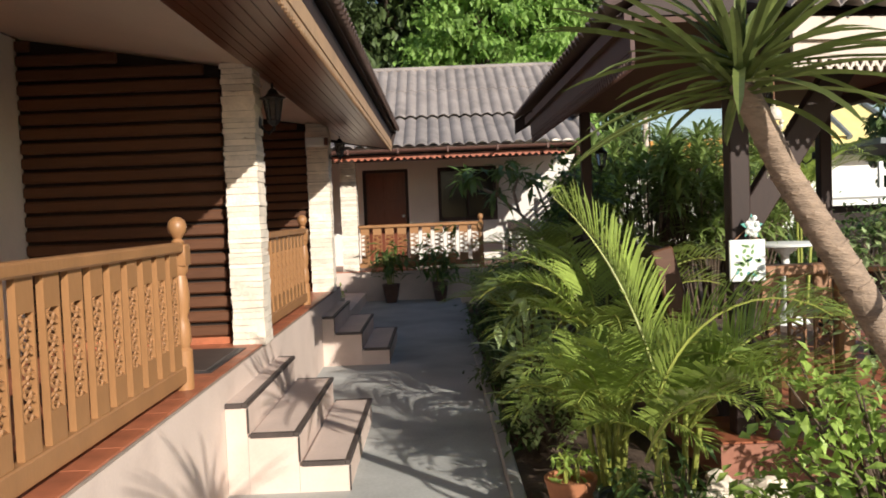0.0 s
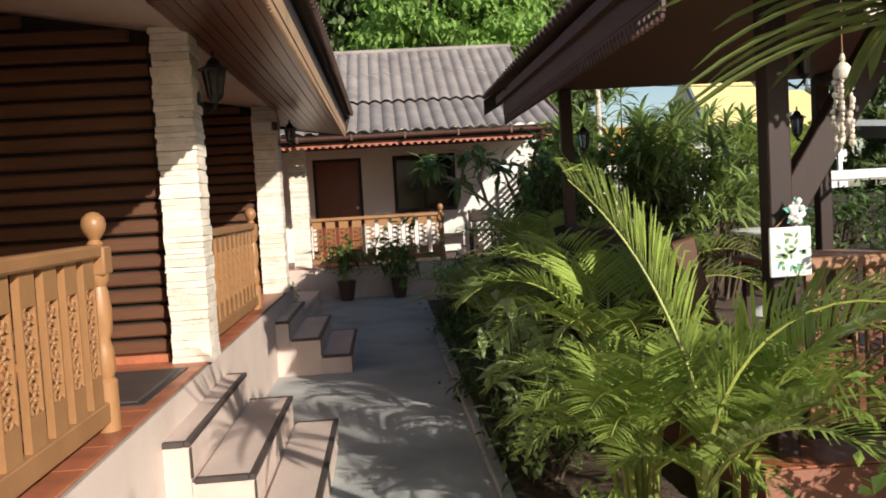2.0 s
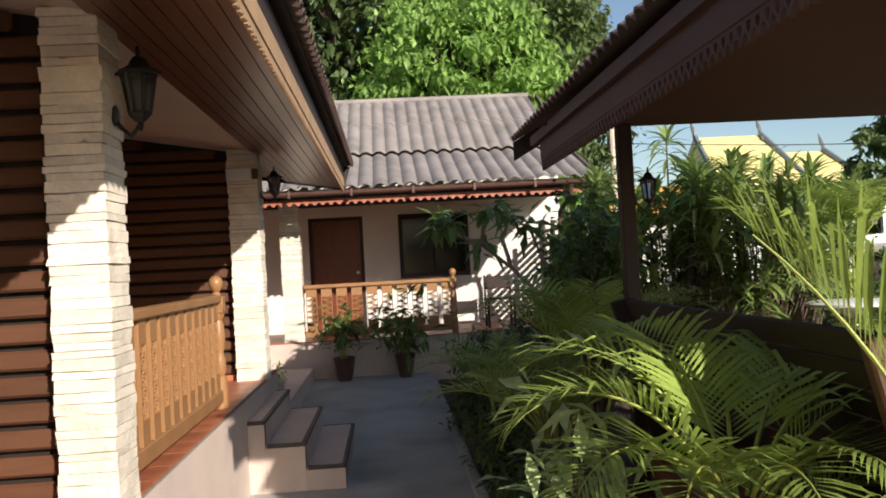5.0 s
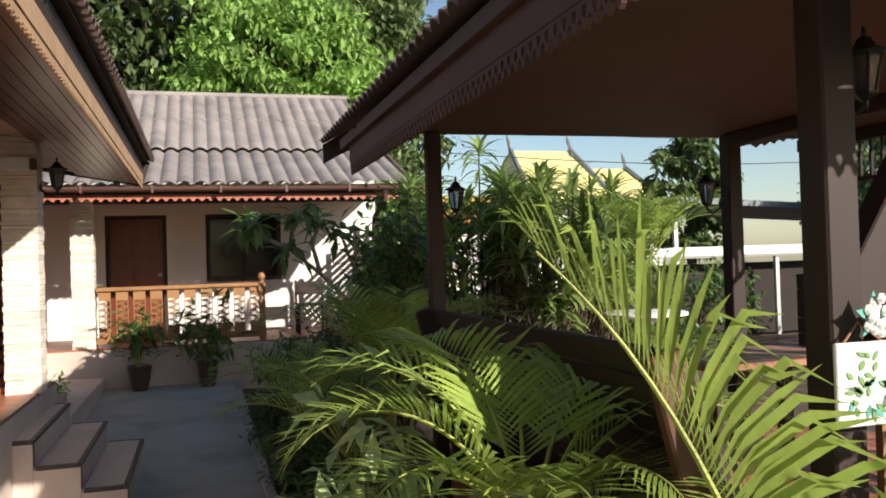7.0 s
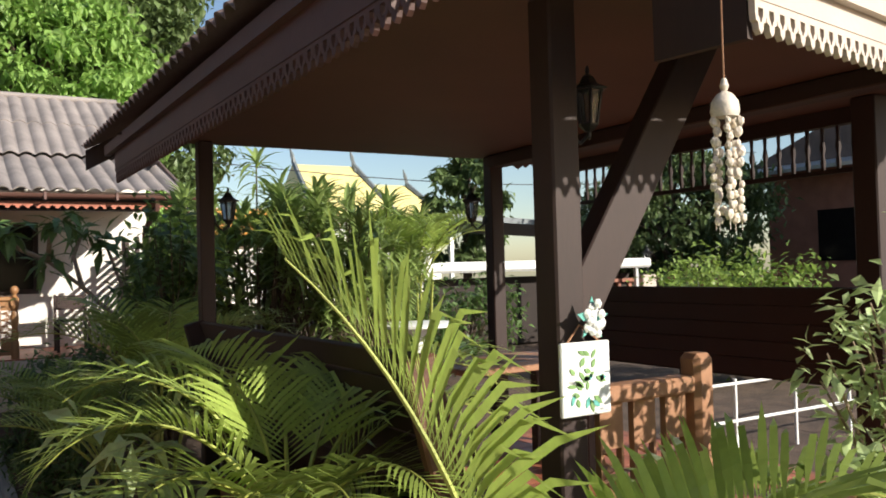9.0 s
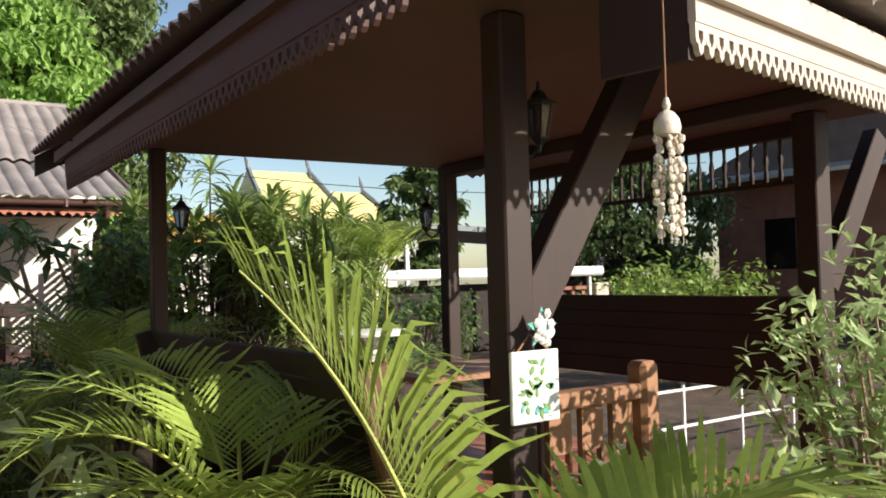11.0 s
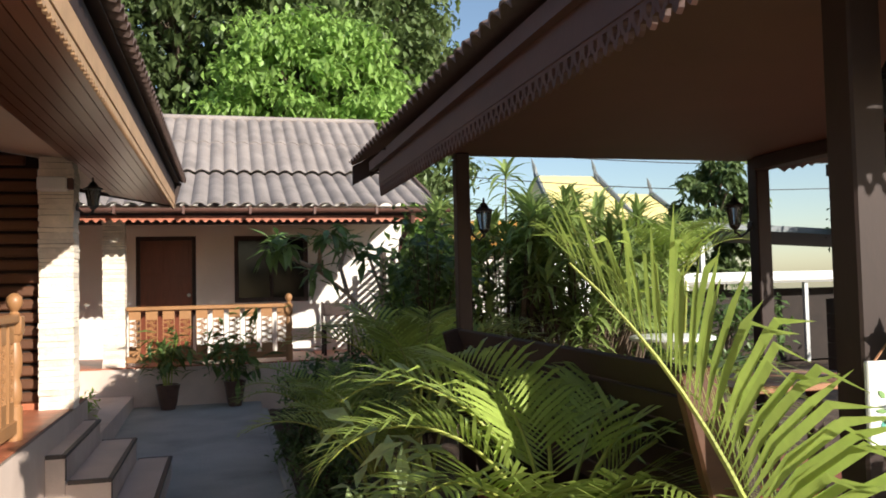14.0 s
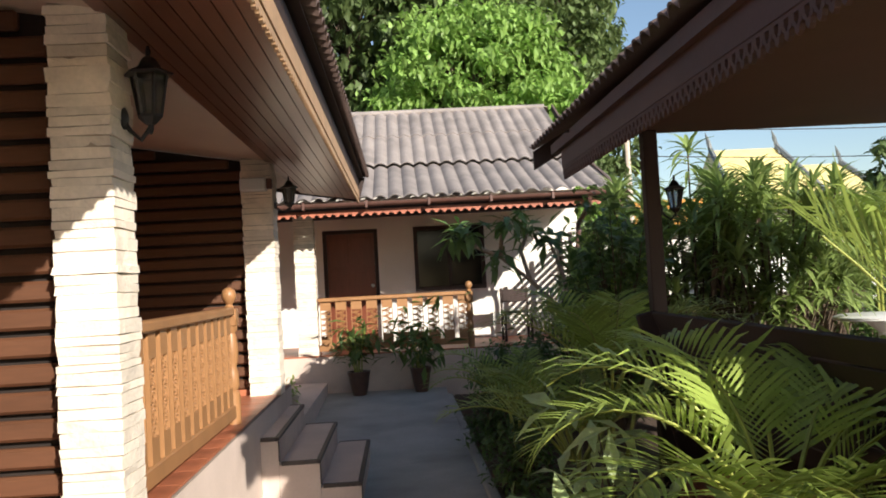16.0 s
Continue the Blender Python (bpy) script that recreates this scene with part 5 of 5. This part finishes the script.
def stool(x, y, z):
    e = empty("porch_chair", (x, y, z))
    part("seat", bx(-0.22, 0.22, -0.2, 0.2, 0.42, 0.45, bevel=0.008), M_DARKWOOD, e)
    for sx in (-0.2, 0.2):
        for sy in (-0.18, 0.18):
            part("leg", bx(sx - 0.018, sx + 0.018, sy - 0.018, sy + 0.018, 0, 0.419 if sy < 0 else 0.80), M_DARKWOOD, e)
    part("backrest", bx(-0.18, 0.18, 0.165, 0.195, 0.58, 0.78, bevel=0.005), M_DARKWOOD, e)
    tagged(e, "dark wooden chair on the far porch", "chair")


stool(1.45, 13.6, FZ)

# stones and edging in the bed
rs = np.random.default_rng(12)
for i in range(16):
    a, r = rs.uniform(0, 6.28), rs.uniform(0.05, 0.28)
    bm = bmesh.new()
    bmesh.ops.create_icosphere(bm, subdivisions=2, radius=1)
    sc = np.array((rs.uniform(0.05, 0.11), rs.uniform(0.05, 0.1), rs.uniform(0.03, 0.07)))
    for v in bm.verts:
        v.co = Vector(v.co * (1 + 0.25 * noise.noise(v.co * 1.3 + Vector((i, 0, 0))))) * 1.0
        v.co = Vector((v.co.x * sc[0], v.co.y * sc[1], v.co.z * sc[2]))
    o = tagged(finish("rock", bm, M_STONE, smooth=False), "rough pale garden rock on the soil", "rock", "garden rocks")
    o.matrix_basis = pose(1.45 + r * math.cos(a), 2.55 + 0.5 * r * math.sin(a) - 0.1 * (i % 3), sc[2] * 0.7 + (0.05 if i % 4 == 0 else 0), 0, 0, rs.uniform(0, 360))

# ---- beyond the garden ----


def temple():
    e = empty("temple", (20, 44, 0))
    part("wall", bx(-3.5, 6.0, 0.5, 6, 0, 5.0), M_WHITE, e)
    for nm, x0, x1, z0, z1, y0 in (("upper_roof", -2.6, 1.2, 4.9, 8.0, 0.0), ("lower_roof", 1.3, 4.6, 4.4, 6.9, -0.4)):
        b = bmesh.new()
        v = [b.verts.new(p) for p in ((x0, y0 + 2.5, z1), (x1, y0 + 2.5, z1), (x1 + 1.0, y0 - 1.2, z0), (x0 - 0.2, y0 - 1.2, z0), (x0, y0 + 2.7, z1), (x1, y0 + 2.7, z1), (x1 + 1.0, y0 + 6, z0), (x0 - 0.2, y0 + 6, z0))]
        for f in ((3, 2, 1, 0), (4, 5, 6, 7), (0, 1, 5, 4), (1, 2, 6, 5), (0, 4, 7, 3), (2, 3, 7, 6)):
            b.faces.new([v[i] for i in f])
        part(nm, b, M_YELLOW, e, "golden yellow tiled roof tier")
        for xx, sg in ((x0, -1), (x1, 1)):
            b = tube(bmesh.new(), [(xx + (1.0 if sg > 0 else -0.2), y0 - 1.25, z0 - 0.1), (xx, y0 + 2.4, z1 + 0.05), (xx - 0.1, y0 + 2.4, z1 + 0.5), (xx - 0.25, y0 + 2.4, z1 + 1.0)], [0.18, 0.16, 0.12, 0.02], 6)
            part("finial", b, M_GREYROOF, e, "grey pointed gable ornament")
    tagged(e, "temple with golden yellow tiered roofs", "temple")


temple()


def house(name, x0, x1, y0, y1, h, ridge, wallm, roofm, label):
    e = empty(name, ((x0 + x1) / 2, (y0 + y1) / 2, 0))
    hx, hy = (x1 - x0) / 2, (y1 - y0) / 2
    part("wall", bx(-hx, hx, -hy, hy, 0, h), wallm, e)
    b = bmesh.new()
    prism(b, [(-hy - 0.5, h), (hy + 0.5, h), (0, ridge)], 2 * hx + 0.6, Matrix(((0, 0, 1, -hx - 0.3), (1, 0, 0, 0), (0, 1, 0, 0.002), (0, 0, 0, 1))))
    part("roof", b, roofm, e)
    for k in range(3):
        xx = -hx * 0.6 + hx * 0.6 * k
        w = part("window", bx(xx - 0.4, xx + 0.4, -hy - 0.03, -hy - 0.002, 1.0, 2.2), M_DARKGLASS, e)
    if wallm is M_BRICKWALL:
        m = Matrix.Translation((-hx - 0.55, 0, h - 0.1)) @ Matrix.Rotation(radians(-14), 4, "Y")
        part("awning", bx(-0.6, 0.54, -hy, hy, -0.05, 0.05, m=m), M_STEEL, e, "pale grey sheet awning")
        for yy in (-3.5, 1.0, 5.0):
            part("window", bx(-hx - 0.03, -hx - 0.002, yy - 0.7, yy + 0.7, 1.6, 3.0), M_DARKGLASS, e)
    tagged(e, label, "house", "neighbour buildings")


house("neighbour_house", 5.5, 13, 34, 40, 3.0, 4.6, M_WALL, M_ORANGE, "low neighbour house with an orange tiled roof")
house("neighbour_house", 20.5, 30, 2, 16.6, 4.3, 7.2, M_BRICKWALL, M_ROOFDK, "dark red neighbour building with a brown roof and pale awning")
# long white-roofed shed and grey carport
sh = empty("white_shed", (10, 15.2, 0))
part("wall", bx(-2.2, 4, 0.4, 1.2, 0, 1.45), M_LOGBACK, sh)
part("roof", bx(-2.4, 4.2, -0.2, 1.5, 1.58, 1.80, bevel=0.05), M_WHITE, sh, "white roof edge")
for xx in (-2.0, 1.0, 3.8):
    part("post", bx(xx - 0.04, xx + 0.04, -0.1, -0.02, 0, 1.578), M_STEEL, sh)
tagged(sh, "long low shed with a white roof beyond the garden", "shed")
cp = empty("grey_carport", (15, 21, 0))
part("roof", bx(-4, 5, -2, 2, 2.75, 2.9, m=Matrix.Rotation(0.05, 4, "Y")), M_GREYROOF, cp)
for xx in (-3.8, 0.3, 4.6):
    part("post", bx(xx - 0.05, xx + 0.05, -1.9, -1.8, 0, 2.5), M_STEEL, cp)
tagged(cp, "grey sheet-metal carport roof on posts", "carport")
# boundary wall with lamp pillar
bw = empty("boundary_wall", (14.4, 15.6, 0))
part("base", bx(-2.0, 9, -0.1, 0.1, 0, 0.95), M_BRICKWALL, bw)
part("coping", bx(-2.0, 9, -0.13, 0.13, 1.25, 1.33), M_BRICKWALL, bw)
for i in range(30):
    part("baluster", bx(-1.9 + 0.36 * i, -1.78 + 0.36 * i, -0.05, 0.05, 0.951, 1.249), M_BRICKWALL, bw)
part("pillar", bx(-0.22, 0.22, -0.30, -0.132, 0, 1.4, bevel=0.02), M_CREAMTRIM, bw)
tagged(bw, "red-brown balustraded boundary wall", "wall", kind="structure")
lantern("gate_lamp", (14.4, 15.37, 1.82), (0, 0, 0), 1.5, "pale lamp on the boundary wall pillar", stand=0.42)
shrub("hedge", (12.2, 12.0, 0), (1.6, 0.7, 0.82), 70, 2600, 0.14, M_LEAFLT, 81, "sunlit yellow-green hedge beyond the pavilion", width=0.5)
shrub("hedge", (9.8, 8.6, 0), (1.8, 0.7, 0.84), 70, 2600, 0.14, M_LEAFLT, 82, "sunlit yellow-green hedge beyond the pavilion", width=0.5)
shrub("dark_shrub", (7.4, 12.6, 0), (1.3, 0.6, 0.72), 60, 1800, 0.14, M_LEAF, 83, "dark green hedge shrub behind the pavilion", width=0.45)
shrub("dark_shrub", (5.6, 11.2, 0), (1.1, 0.6, 0.70), 60, 1600, 0.14, M_LEAF, 84, "dark green hedge shrub behind the pavilion", width=0.45)
# white low fence behind the pavilion
wf = empty("white_fence", (6.4, 5.6, 0))
for zz in (0.30, 0.62):
    part("rail", tube(bmesh.new(), [(-1.6, 0, zz), (1.8, 0, zz)], 0.014, 8), M_WHITE, wf, smooth=True)
for i in range(5):
    part("post", tube(bmesh.new(), [(-1.5 + 0.8 * i, 0, 0), (-1.5 + 0.8 * i, 0, 0.66)], 0.016, 8), M_WHITE, wf, smooth=True)
tagged(wf, "low white pipe fence beyond the pavilion", "fence")
# utility pole with cables
up = empty("utility_pole", (8.0, 30, 0))
part("pole", tube(bmesh.new(), [(0, 0, 0), (0, 0, 9)], [0.13, 0.09], 8), M_CREAMTRIM, up, smooth=True)
part("crossarm", bx(-0.9, 0.9, -0.05, 0.05, 7.6, 7.72), M_CREAMTRIM, up)
tagged(up, "pale concrete utility pole with crossarm", "pole")
for k, zz in enumerate((7.7, 7.2, 6.6, 5.6)):
    pts = [(8.0 + 24 * i / 12, 30 - 4 * i / 12, zz - 1.3 * math.sin(math.pi * i / 12) * 0.5 + 0.02 * k) for i in range(13)]
    tagged(finish("cable", tube(bmesh.new(), pts, 0.018, 5), M_IRON), "thin black overhead cable", "cable", "overhead cables")

# ---- floor tiles of the porch edge ----
tile_mesh = bx(-0.148, 0.148, -0.148, 0.148, 0, 0.012, bevel=0.003)
tme = bpy.data.meshes.new("tile")
tile_mesh.to_mesh(tme)
tile_mesh.free()
tme.materials.append(M_TERRACOTTA)
for j in range(34):
    for i in range(6):
        o = new("tile", tme)
        o.parent = floor_ob
        o.location = (PX - 0.15 - 0.3 * i - 0.002, -1.0 + 0.3 * j + 0.15 - 0.31, PZ - 0.0058)
        if o.location.y > 8.8:
            o.location.y = 8.8
            bpy.data.objects.remove(o)
pfloor = bpy.data.objects["floor_pavilion"]
for i in range(11):
    for j in range(13):
        o = new("tile", bpy.data.meshes["tile"])
        o.parent = pfloor
        o.location = (1.66 + 0.3 * i, 2.91 + 0.3 * j, GZ - 0.0115)
